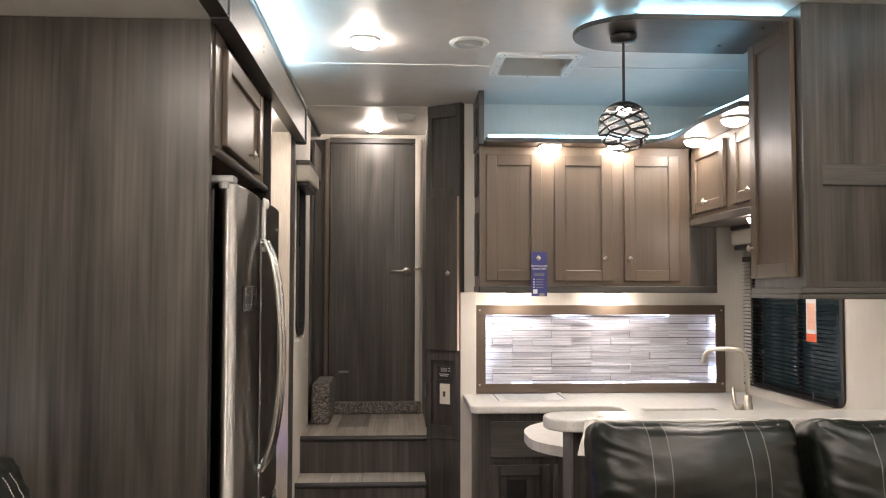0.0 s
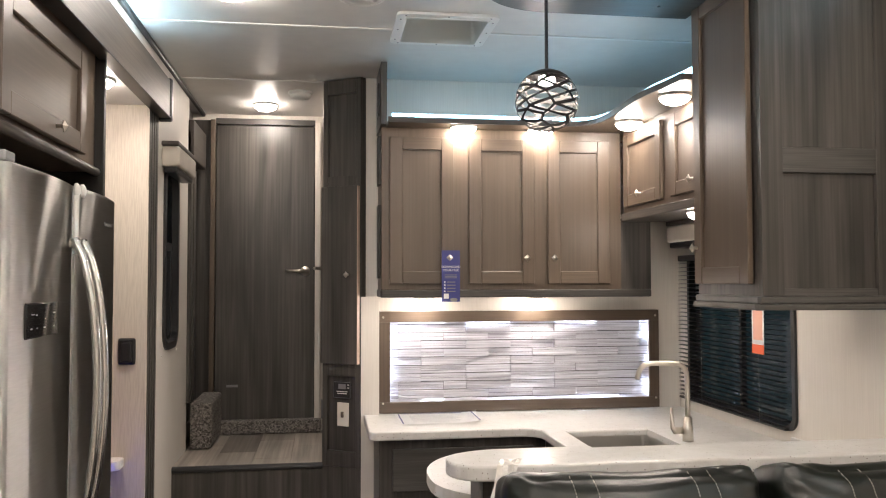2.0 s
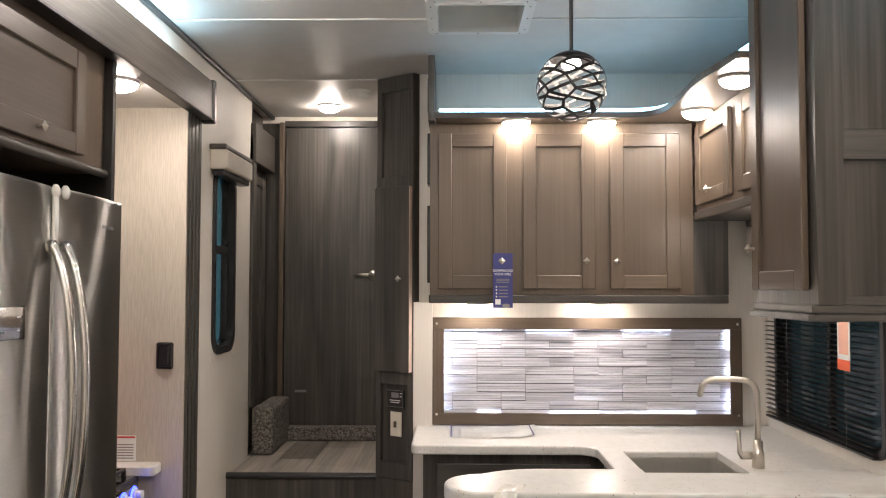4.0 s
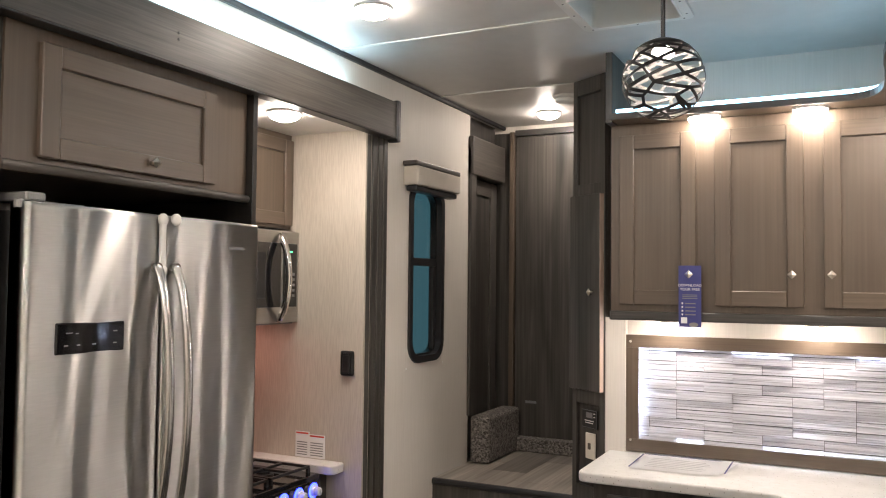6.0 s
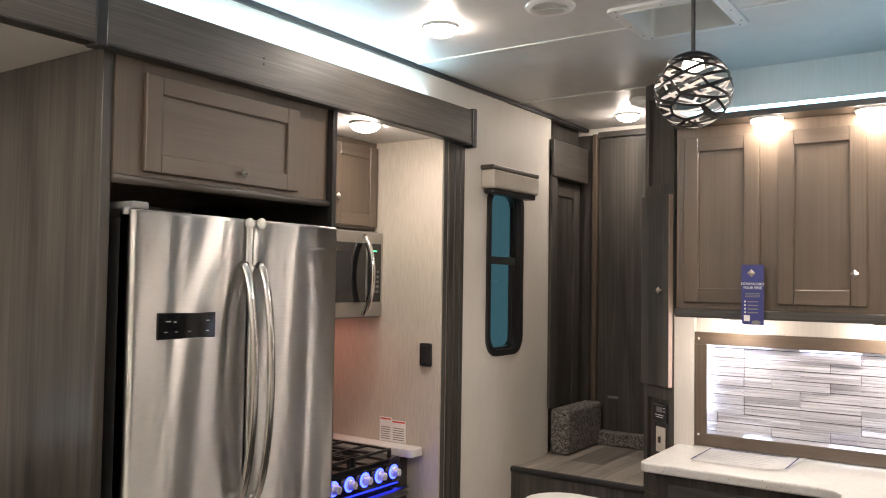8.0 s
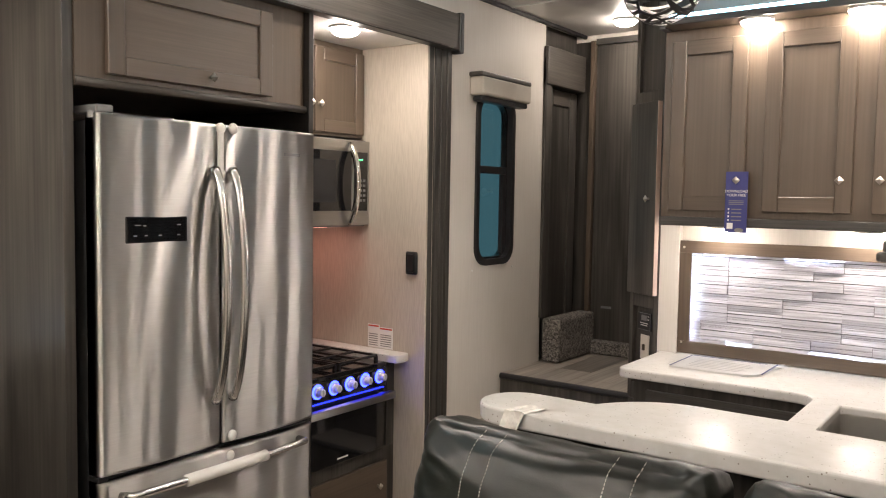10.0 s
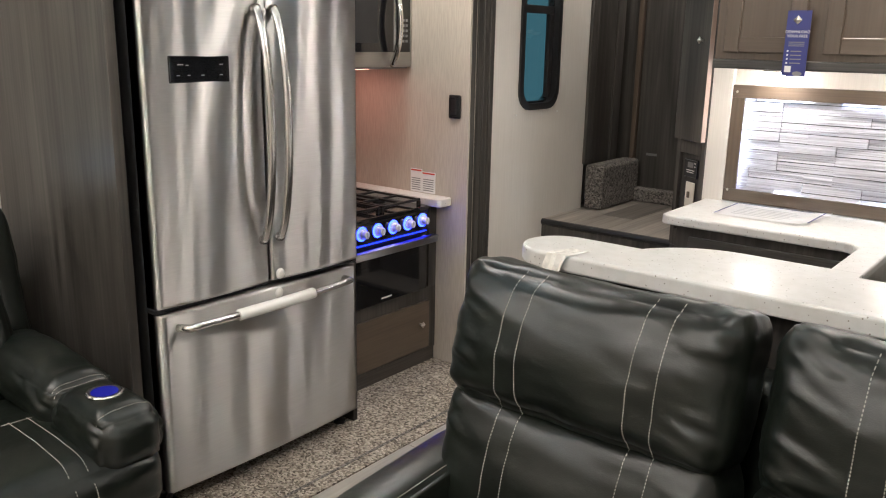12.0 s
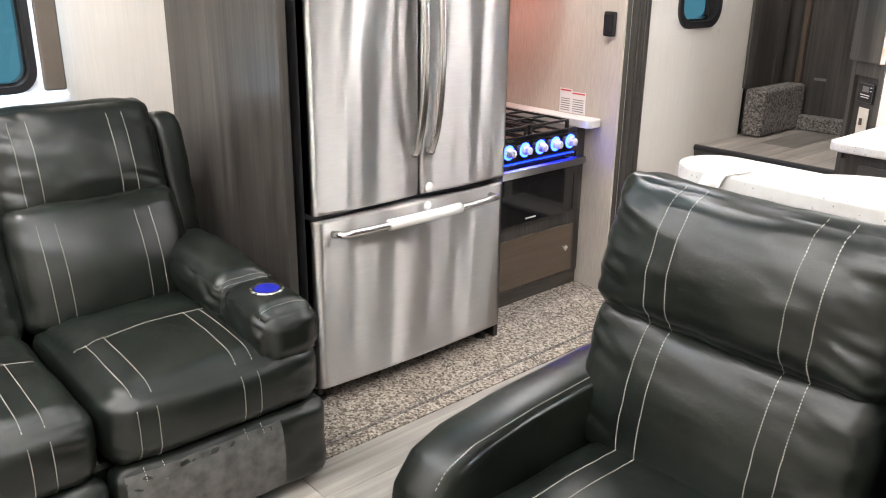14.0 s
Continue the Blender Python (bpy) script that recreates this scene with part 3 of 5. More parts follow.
# ---- kitchen: cupboards above the counter ----
def upper_cabinet():
    c = thing("wall_cabinet", 1.08, 4.7, 1.51, "three-door stained maple wall cabinet above the counter", "cabinet")
    part("body", box(0.492, 1.70, 4.557, BY, 1.545, 2.336, bevel=0.002), MAPLE, c)
    part("light_rail", prism([(0.487, BY), (0.487, 4.55), (0.495, 4.54), (1.85, 4.54), (1.85, BY)], 1.507, 1.545, 0.006), PANEL_X, c)
    part("filler", box(1.70, 1.86, 4.565, 4.6, 1.545, 1.9, bevel=0.001), PANEL, c, "dark filler panel")
    for x0, x1, k in ((0.53, 0.845, 0.29), (0.918, 1.248, 0.287), (1.317, 1.635, 0.027)):
        shaker(c, at(x0, 4.536, 1.573), x1 - x0, 0.714, (k, 0.127), 0.062)
    return c


upper_cabinet()
ep = thing("end_panel", 0.5, 4.65, 1.545, "dark wood end panel beside the wall cabinet", "panel")
part("board", box(0.484, 0.513, 4.49, BY, 2.337, CZ - 0.001, bevel=0.002), PANEL, ep)
for z0, z1 in ((2.4, 2.56), (2.06, 2.3), (1.6, 1.96)):
    part("slot", box(0.4775, 0.4915, 4.6, 4.7, z0 if z0 < 2.3 else 2.4, z1, bevel=0.002), BLACKWOOD, ep)


# curved light shelf above the cabinets
def soffit_outline(d):
    """The front edge of the light shelf, set back by d."""
    f = 4.435 + d
    r = [(0.52 + d * 0.5, f), (1.36, f)]
    r += [(p.x, p.y) for p in bezier((1.38, f, 0), (1.5 + d, f, 0), (1.53 + d, 4.36 + d, 0), (1.525 + d, 4.16, 0), 10)]
    r += [(p.x, p.y) for p in bezier((1.52 + d, 4.0, 0), (1.505 + d, 3.85, 0), (1.51 + d, 3.72, 0), (1.535 + d, 3.6, 0), 6)]
    return r + [(1.545 + d, 3.47)]


so = thing("light_shelf", 1.2, 4.6, 2.337, "curved light shelf above the wall cabinets", "shelf")
ol = soffit_outline(0.0)
part("deck", prism(ol + [(RX - 0.001, 3.47), (RX - 0.001, BY - 0.001), (0.52, BY - 0.001)], 2.338, 2.362, 0.004), MAPLE_X, so)
bm = bmesh.new()
lip = soffit_outline(-0.012)
rows = []
for (x, y), (xi, yi) in zip(lip, ol):
    rows.append([bm.verts.new(p) for p in ((x, y, 2.336), (x, y, 2.362), (xi, yi, 2.362), (xi, yi, 2.336))])
for a, b in zip(rows, rows[1:]):
    for i in range(4):
        bm.faces.new((a[i], a[(i + 1) % 4], b[(i + 1) % 4], b[i]))
bm.faces.new(rows[0])
bm.faces.new(rows[-1][::-1])
bmesh.ops.recalc_face_normals(bm, faces=bm.faces[:])
part("edge_band", bm, PANEL_X, so, "dark bent edge band")
bm = bmesh.new()
rows = []
for (x, y), (xi, yi) in zip(soffit_outline(0.03), soffit_outline(0.042)):
    rows.append([bm.verts.new(p) for p in ((x, y, 2.3625), (x, y, 2.386), (xi, yi, 2.386), (xi, yi, 2.3625))])
for a, b in zip(rows, rows[1:]):
    for i in range(4):
        bm.faces.new((a[i], a[(i + 1) % 4], b[(i + 1) % 4], b[i]))
bmesh.ops.recalc_face_normals(bm, faces=bm.faces[:])
ls = thing("led_strip", 1.2, 4.4, 2.386, "cool white LED strip along the curved shelf", "led strip")
part("diode_strip", bm, LED, ls)


def side_cabinet():
    c = thing("side_cabinet", 1.9, 4.0, 1.9, "stained maple wall cabinet above the sink window", "cabinet")
    part("body", box(1.712, RX, 3.47, 4.545, 1.925, 2.337, bevel=0.002), MAPLE, c)
    part("light_rail", box(1.70, RX, 3.47, 4.555, 1.885, 1.925, bevel=0.005), PANEL_Y, c)
    for y1, w in ((4.5, 0.45), (3.945, 0.45)):
        shaker(c, at(1.692, y1, 1.95, pose(0, 0, 0, 0, 0, -90)), w, 0.355, (0.225, 0.05), 0.058, "door", MAPLE_Y)
    return c


side_cabinet()


def hanging_cabinet():
    c = thing("hanging_cabinet", 1.82, 3.24, 1.5, "tall dark wood cabinet hanging over the bar end", "cabinet")
    e = 2.045
    part("body", box(1.585, e, 3.03, 3.455, 1.535, CZ - 0.001, bevel=0.002), PANEL, c)
    part("light_rail", prism([(e + 0.012, 3.46), (1.57, 3.46), (1.555, 3.44), (1.555, 3.004), (1.565, 2.99), (e + 0.012, 2.99)], 1.492, 1.512, 0.006), PANEL_X, c)
    part("light_rail", prism([(e + 0.006, 3.46), (1.578, 3.46), (1.566, 3.44), (1.566, 3.008), (1.574, 2.998), (e + 0.006, 2.998)], 1.512, 1.536, 0.005), PANEL_X, c)
    shaker(c, at(1.562, 3.44, 1.575, pose(0, 0, 0, 0, 0, -90)), 0.385, 1.02, (0.025, 0.13), 0.058, "door", MAPLE_Y, MAPLE, MAPLE)
    part("stile", box(1.582, 1.657, 3.002, 3.03, 1.537, CZ - 0.002, bevel=0.001), PANEL, c)
    part("stile", box(1.981, e, 3.002, 3.03, 1.537, CZ - 0.002, bevel=0.001), PANEL, c)
    part("rail", box(1.6575, 1.9805, 3.0025, 3.03, 1.93, 2.01, bevel=0.001), PANEL_X, c)
    part("upper_panel", box(1.6575, 1.9805, 3.004, 3.03, 2.0105, CZ - 0.002, bevel=0.001), PANEL, c)
    part("lower_panel", box(1.6575, 1.9805, 3.018, 3.03, 1.55, 1.93), PANEL, c)
    part("rail", box(1.6575, 1.9805, 3.004, 3.03, 1.537, 1.56, bevel=0.001), PANEL_X, c)
    return c


hanging_cabinet()


def pendant_shelf():
    s = thing("pendant_shelf", 1.15, 3.28, 2.585, "oval-ended shelf under the ceiling that carries the pendant", "shelf")
    tip = arc(1.03, 3.3, 0.27, 270, 90, 20, 0.23)
    part("deck", prism(tip + [(1.584, 3.53), (1.584, 3.07)], 2.585, 2.606, 0.004), PANEL_X, s)
    part("curb", prism([(0.9, 3.3), (0.985, 3.17), (1.584, 3.17), (1.584, 3.43), (0.985, 3.43)], 2.606, CZ - 0.001), PANEL_X, s)
    for x, y in ((1.5, 3.15), (1.42, 3.4)):
        part("screw_cap", lathe([(0.007, 0), (0.006, 0.004)], 10, at(x, y, 2.581)), BLACKWOOD, s)
    for y in (3.135, 3.45):
        part("led_strip", box(0.99, 1.58, y, y + 0.014, 2.6065, 2.6105), LED_SHELF, s, "cool white LED strip")
    part("led_strip", box(0.86, 0.874, 3.22, 3.38, 2.6065, 2.6105), LED_SHELF, s, "cool white LED strip")
    return s


pendant_shelf()


# ---- counters ----
def back_counter():
    c = thing("counter", 1.3, 4.4, 0.87, "speckled white quartz counter that wraps round the sink", "counter")
    sx0, sx1, sy0, sy1 = 1.3, 1.68, 3.81, 4.2
    part("slab", prism([(0.42, BY - 0.001)] + arc(0.46, 4.34, 0.04, 180, 270, 6) + arc(1.12, 4.22, 0.08, 90, 0, 6) + [(1.2, 3.87), (1.2, 3.86), (sx0, 3.86), (sx0, sy1), (RX - 0.001, sy1), (RX - 0.001, BY - 0.001)], 0.87, 0.91, 0.008), QUARTZ, c)
    tip = arc(0.92, 3.48, 0.34, 90, 180, 12, 0.385) + arc(0.92, 3.4, 0.34, 180, 270, 8, 0.3)
    part("slab", prism([(sx0 - 0.002, 3.859), (sx0 - 0.002, 3.865)] + tip + [(RX - 0.001, 3.1), (RX - 0.001, 3.859), (sx1, 3.859), (sx1, sy0), (sx0 - 0.002, sy0)], 0.8698, 0.9098, 0.0), QUARTZ, c)
    part("slab", box(sx1, RX - 0.001, 3.859, sy1 - 0.001, 0.8702, 0.9101), QUARTZ, c)
    part("backsplash", box(RX - 0.016, RX - 0.001, 3.1, 3.75, 0.91, 0.945, bevel=0.003), QUARTZ, c)
    return c


back_counter()


def sink():
    s = thing("sink", 1.49, 4.0, 0.7, "undermount stainless steel sink", "sink")
    x0, x1, y0, y1, z0, z1 = 1.302, 1.678, 3.812, 4.198, 0.69, 0.885
    bm = bmesh.new()
    o, i_ = [], []
    for px_, py_ in round_rect(x1 - x0, y1 - y0, 0.03):
        o.append(bm.verts.new(((x0 + x1) / 2 + px_, (y0 + y1) / 2 + py_, z1)))
        i_.append(bm.verts.new(((x0 + x1) / 2 + px_ * 0.95, (y0 + y1) / 2 + py_ * 0.95, z0)))
    for k in range(len(o)):
        bm.faces.new((o[k], o[(k + 1) % len(o)], i_[(k + 1) % len(o)], i_[k]))
    bm.faces.new(i_)
    bmesh.ops.solidify(bm, geom=bm.faces[:], thickness=0.004)
    part("basin", bm, SINK, s, smooth=False)
    part("drain", lathe([(0.04, 0), (0.04, 0.004), (0.02, 0.002)], 20, at(1.49, 4.0, z0)), GREY, s)
    return s


sink()


def faucet():
    f = thing("faucet", 1.74, 3.9, 0.91, "brushed nickel gooseneck faucet beside the sink", "faucet")
    part("base", lathe([(0.023, 0), (0.022, 0.06), (0.019, 0.064), (0.018, 0.1), (0.0135, 0.103)], 22, at(1.74, 3.9, 0.91)), NICKEL, f, smooth=True)
    path = [(1.74, 3.9, 1.0), (1.74, 3.9, 1.16)] + bezier((1.74, 3.9, 1.17), (1.74, 3.905, 1.235), (1.71, 3.91, 1.235), (1.65, 3.93, 1.235), 8) + bezier((1.62, 3.94, 1.235), (1.56, 3.96, 1.235), (1.55, 3.96, 1.21), (1.545, 3.965, 1.165), 8)
    part("spout", tube(path, 0.0112, 12), NICKEL, f, smooth=True)
    part("handle", tube([(1.715, 3.9, 0.955), (1.68, 3.9, 0.955), (1.672, 3.9, 0.965), (1.668, 3.9, 1.05)], [0.015, 0.015, 0.009, 0.007], 12), NICKEL, f, smooth=True)
    return f


faucet()


def base_cabinets():
    c = thing("base_cabinet", 0.85, 4.6, 0, "dark wood base cabinet with a drawer under the counter", "cabinet")
    part("body", box(0.47, 1.25, 4.37, BY - 0.002, 0.08, 0.869, bevel=0.002), PANEL, c)
    part("toe_kick", box(0.5, 1.25, 4.42, BY - 0.002, 0, 0.08), BLACKWOOD, c)
    part("drawer_front", box(0.53, 1.19, 4.352, 4.37, 0.63, 0.82, bevel=0.003), PANEL_X, c)
    for x in (0.53, 0.87):
        d = shaker(c, at(x, 4.352, 0.1), 0.32, 0.49, None, 0.055, "door", PANEL_X, PANEL, PANEL)
    part("outlet_cover", box(0.62, 0.72, 4.345, 4.352, 0.35, 0.52, bevel=0.004), BLACK, c)
    c = thing("sink_cabinet", 1.7, 4.1, 0, "dark wood base cabinet under the sink", "cabinet")
    part("body", box(1.26, RX - 0.002, 3.85, 4.36, 0.08, 0.68, bevel=0.002), PANEL, c)
    part("apron", box(1.252, 1.27, 3.85, 4.369, 0.08, 0.869), PANEL, c)
    c = thing("bar_cabinet", 1.4, 3.4, 0, "dark wood cabinet under the bar counter", "cabinet")
    part("body", box(0.78, RX - 0.002, 3.115, 3.8, 0.08, 0.66, bevel=0.002), PANEL, c)
    part("apron", boxes((0.78, 1.29, 3.115, 3.78, 0.661, 0.869), (1.29, RX - 0.002, 3.115, 3.79, 0.661, 0.868)), PANEL, c)
    part("toe_kick", box(0.8, RX - 0.002, 3.115, 3.75, 0, 0.08), BLACKWOOD, c)


base_cabinets()


def bar():
    b = thing("bar", 1.35, 3.05, 0, "raised bar with a white quartz top and dark wood knee wall", "bar")
    tip = arc(0.69, 3.04, 0.11, 180, 270, 8) + [(RX - 0.001, 2.93), (RX - 0.001, 3.15)] + arc(0.69, 3.04, 0.11, 90, 180, 8)[:-1]
    part("top", prism(tip, 1.008, 1.054, 0.008), QUARTZ, b, "speckled white quartz top")
    part("knee_wall", box(0.68, RX - 0.001, 2.985, 3.114, 0, 1.007, bevel=0.002), PANEL, b)
    part("corner_trim", box(0.668, 0.68, 2.98, 3.118, 0, 1.006, bevel=0.003), GREY, b)
    return b


bar()

bm = bmesh.new()
rows = []
for x, y, z in ((0.03, 3.0, 1.0575), (0.015, 2.96, 1.058), (0.0, 2.925, 1.0575), (-0.006, 2.916, 1.03), (-0.014, 2.91, 1.0), (-0.03, 2.89, 0.97), (-0.045, 2.86, 0.94)):
    rows.append([bm.verts.new((0.715 + x + w + 0.004 * math.sin(z * 200 + w * 90), y + 0.004 * math.sin(w * 200), z + 0.002 * math.sin(w * 300 + x * 90))) for w in (0, 0.014, 0.028, 0.042, 0.056)])
for r0, r1 in zip(rows, rows[1:]):
    for i in range(4):
        bm.faces.new((r0[i], r0[i + 1], r1[i + 1], r1[i]))
bmesh.ops.recalc_face_normals(bm, faces=bm.faces[:])
single("tape_strip", bm, PLASTIC_WRAP, "crumpled clear tape hanging over the bar edge", "tape")


# ---- lit stone panel ----
def tile_panel():
    p = thing("stone_panel", 1.25, BY, 0.93, "edge-lit ledger stone panel in a dark wood frame", "backsplash")
    x0, x1, z0, z1 = 0.498, 1.995, 0.914, 1.432
    s, y = 0.056, 4.795
    for r in ((x0, x1, y, y + 0.013, z1 - s, z1), (x0, x1, y, y + 0.013, z0, z0 + s)):
        part("frame_rail", box(*r, bevel=0.002), MAPLE_X, p, "stained wood rail")
    for r in ((x0, x0 + s, y + 0.0005, y + 0.013, z0 + s, z1 - s), (x1 - s, x1, y + 0.0005, y + 0.013, z0 + s, z1 - s)):
        part("frame_stile", box(*r, bevel=0.002), MAPLE, p)
    q = 0.024
    for r in ((x0, x1, y + 0.0131, BY - 0.001, z1 - q, z1), (x0, x1, y + 0.0131, BY - 0.001, z0, z0 + q), (x0, x0 + q, y + 0.0131, BY - 0.001, z0 + q, z1 - q), (x1 - q, x1, y + 0.0131, BY - 0.001, z0 + q, z1 - q)):
        part("spacer", box(*r), MAPLE, p)
    a0, a1, c0, c1 = x0 + q + 0.004, x1 - q - 0.004, z0 + q + 0.004, z1 - q - 0.004
    for r in ((x0 + q, x0 + q + 0.003, c0, c1), (x1 - q - 0.003, x1 - q, c0, c1), (a0, a1, z1 - q - 0.003, z1 - q), (a0, a1, z0 + q, z0 + q + 0.003)):
        part("led_edge", box(r[0], r[1], y + 0.0135, y + 0.0185, r[2], r[3]), LED_TILE, p, "white LED edge strip")
    for x, z in ((x0 + 0.02, z0 + 0.05), (x0 + 0.02, z1 - 0.03), (x1 - 0.02, z0 + 0.05), (x1 - 0.02, z1 - 0.03)):
        part("screw", lathe([(0.006, 0), (0.005, 0.003), (0.001, 0.004)], 10, at(x, y, z, pose(0, 0, 0, 90))), NICKEL, p)
    # dark backing in the joints also stands in for shadow lines under stones
    part("backing", box(a0, a1, BY - 0.003, BY - 0.001, c0, c1), GROUT_SHADOW, p)
    rng = random.Random(5)
    dep = 0.0
    rows_, h = 11, (c1 - c0) / 11
    step = 0.118
    for r in range(rows_):
        x = a0 - step * (0.4 + (r * 3) % 4 // 2)
        while x < a1:
            w = step * rng.choice((1, 2, 2, 2, 2, 2))
            b0, b1 = max(x, a0), min(x + w, a1)
            if b1 - b0 > 0.01:
                dep = rng.choice([g for g in (0.0, 0.006, 0.013) if g != dep and (g or 0 < r < rows_ - 1 and b0 > a0)])
                # uneven bottom gap bares the backing as joint and painted shadow line
                z0_, z1_ = c0 + r * h + rng.uniform(0.0006, 0.0032), c0 + (r + 1) * h - 0.0006
                bm = bmesh.new()
                cuts_ = [0.0] + sorted(rng.uniform(0.2, 0.8) for _ in range(2)) + [1.0]
                for q0, q1 in zip(cuts_, cuts_[1:]):
                    add_box(bm, b0 + 0.001, b1 - 0.001, BY - 0.004 - dep - rng.choice((0, 0.0015, 0.0035)), BY - 0.002, z0_ + (z1_ - z0_) * q0 + 0.0009, z0_ + (z1_ - z0_) * q1 - 0.0003)
                part("stone", bm, TILE, p)
            x += w


# ---- hall corner cabinet, set at an angle ----
def corner_cabinet():
    ang = math.degrees(math.atan2(4.80 - 4.93, 0.41 - 0.22))
    L = math.hypot(0.19, 0.13)
    m = at(0.22, 4.93, 0, pose(0, 0, 0, 0, 0, ang))
    c = thing("corner_cabinet", 0.33, 4.9, 0, "slim dark wood corner cabinet set at an angle beside the steps", "cabinet")
    part("body", prism([(0.222, 4.935), (0.41, 4.806), (0.43, 4.829), (0.404, 4.829), (0.404, 4.99), (0.222, 4.99)], 0, CZ - 0.001), PANEL, c)
    f = bmesh.new()
    for a in ((0, 0.03, -0.016, 0.004, 0.64, 2.635), (L - 0.03, L, -0.016, 0.004, 0.64, 2.635), (0.03, L - 0.03, -0.0155, 0.004, 2.56, 2.635), (0.03, L - 0.03, -0.0155, 0.004, 2.07, 2.13), (0.03, L - 0.03, -0.0155, 0.004, 0.64, 0.72), (0.03, L - 0.03, -0.0155, 0.004, 1.1, 1.17)):
        add_box(f, *a, bevel=0.0015, seg=1, m=m)
    part("face_frame", f, PANEL, c)
    bm = box(0, L, -0.012, 0.002, 0, 0.638, m=m)
    part("lower_panel", bm, PANEL, c)
    d = part("door", box(0.006, L - 0.006, -0.04, -0.018, 1.165, 2.075, bevel=0.002, m=m), PANEL, c)
    knob(d, m @ pose(L - 0.06, -0.04, 1.62))
    # paler strip puts the light on the door's side face into colour
    part("door_edge", box(L - 0.0062, L - 0.003, -0.0398, -0.018, 1.167, 2.073, m=m), EDGE_LIT, d, "door edge painted paler to look lit")
    k = thing("control_panel", 0.31, 4.85, 1.0, "black tank monitor panel with small markings", "control panel")
    part("plate", box(0.06, 0.17, -0.006, 0.0005, 0.985, 1.075, bevel=0.003, m=m), BLACK, k)
    part("bezel", box(0.064, 0.166, -0.0075, -0.0065, 0.989, 1.071, m=m), GREY, k)
    part("face", box(0.066, 0.164, -0.009, -0.008, 0.991, 1.069, m=m), BLACK, k)
    part("display", box(0.095, 0.14, -0.0105, -0.0095, 1.035, 1.06, m=m), GREY, k)
    for z, a, b in ((1.02, 0.085, 0.15), (1.01, 0.09, 0.145), (1.055, 0.148, 0.16), (1.04, 0.148, 0.16)):
        part("marking", box(a, b, -0.0105, -0.0095, z, z + 0.004, m=m), WHITE, k)
    s = thing("light_switch", 0.32, 4.85, 0.85, "ivory wall plate with a brown rocker", "switch")
    part("plate", box(0.085, 0.155, -0.006, 0.0005, 0.845, 0.965, bevel=0.003, m=m), IVORY, s)
    part("rocker", box(0.112, 0.126, -0.016, -0.006, 0.89, 0.92, bevel=0.003, m=m), FABRIC_DARK, s, "brown rocker")


corner_cabinet()
setting("trim_corner", box(0.405, 0.497, 4.79, 4.829, 0.0, 1.5065, bevel=0.001), CREAM, "cream wallboard return beside the counter")


# ---- slide-out: refrigerator bay ----
def fridge_bay():
    c = thing("fridge_enclosure", -0.95, 2.9, 0, "tall dark wood enclosure round the refrigerator", "cabinet")
    part("side_panel", box(SX + 0.001, -0.53, 2.42, 2.455, 0, SZ - 0.001, bevel=0.002), PANEL, c)
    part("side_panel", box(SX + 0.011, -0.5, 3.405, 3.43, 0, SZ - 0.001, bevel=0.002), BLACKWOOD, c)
    part("top_box", box(-1.3, -0.53, 2.456, 3.404, 1.945, SZ - 0.002), MAPLE, c)
    part("face_stile", box(-0.53, -0.523, 2.456, 2.56, 1.93, SZ - 0.002), MAPLE, c)
    part("lower_lip", tube([(-0.523, 2.457, 1.945), (-0.523, 3.404, 1.945)], 0.014, 12), PANEL_Y, c, smooth=True)
    shaker(c, at(-0.505, 2.555, 1.975, pose(0, 0, 0, 0, 0, 90)), 0.67, 0.308, (0.385, 0.035), 0.06, "door", MAPLE_Y, MAPLE, MAPLE_Y)


fridge_bay()


def bulged_door(x0, xf, y0, y1, z0, z1, bow=0.012, r=0.014, ny=68, nz=6):
    """A door skin, bowed outwards across its width, with rounded edges."""
    bm = bmesh.new()
    rows = []
    levels = [z0, z0 + 0.004, z0 + 0.012] + [z0 + (z1 - z0) * j / nz for j in range(1, nz)] + [z1 - 0.012, z1 - 0.004, z1]
    for for_z in levels:
        row = []
        for i in range(ny + 1):
            u = i / ny * 2 - 1
            e = 1 - abs(u)
            edge = -r * (1 - min(1, e / 0.03)) ** 2
            top = -0.005 if for_z in (z0, z1) else 0.0
            row.append(bm.verts.new((xf + bow * (1 - u * u) + edge + top, (y0 + y1) / 2 + u * (y1 - y0) / 2, for_z)))
        rows.append(row)
    for a, b in zip(rows, rows[1:]):
        for i in range(ny):
            bm.faces.new((a[i], a[i + 1], b[i + 1], b[i]))
    ext = bmesh.ops.extrude_face_region(bm, geom=bm.faces[:])
    for v in ext["geom"]:
        if isinstance(v, bmesh.types.BMVert):
            v.co.x = x0
    bmesh.ops.recalc_face_normals(bm, faces=bm.faces[:])
    return bm


def bow_handle(pts, r=0.012):
    return tube(pts, r, 12)


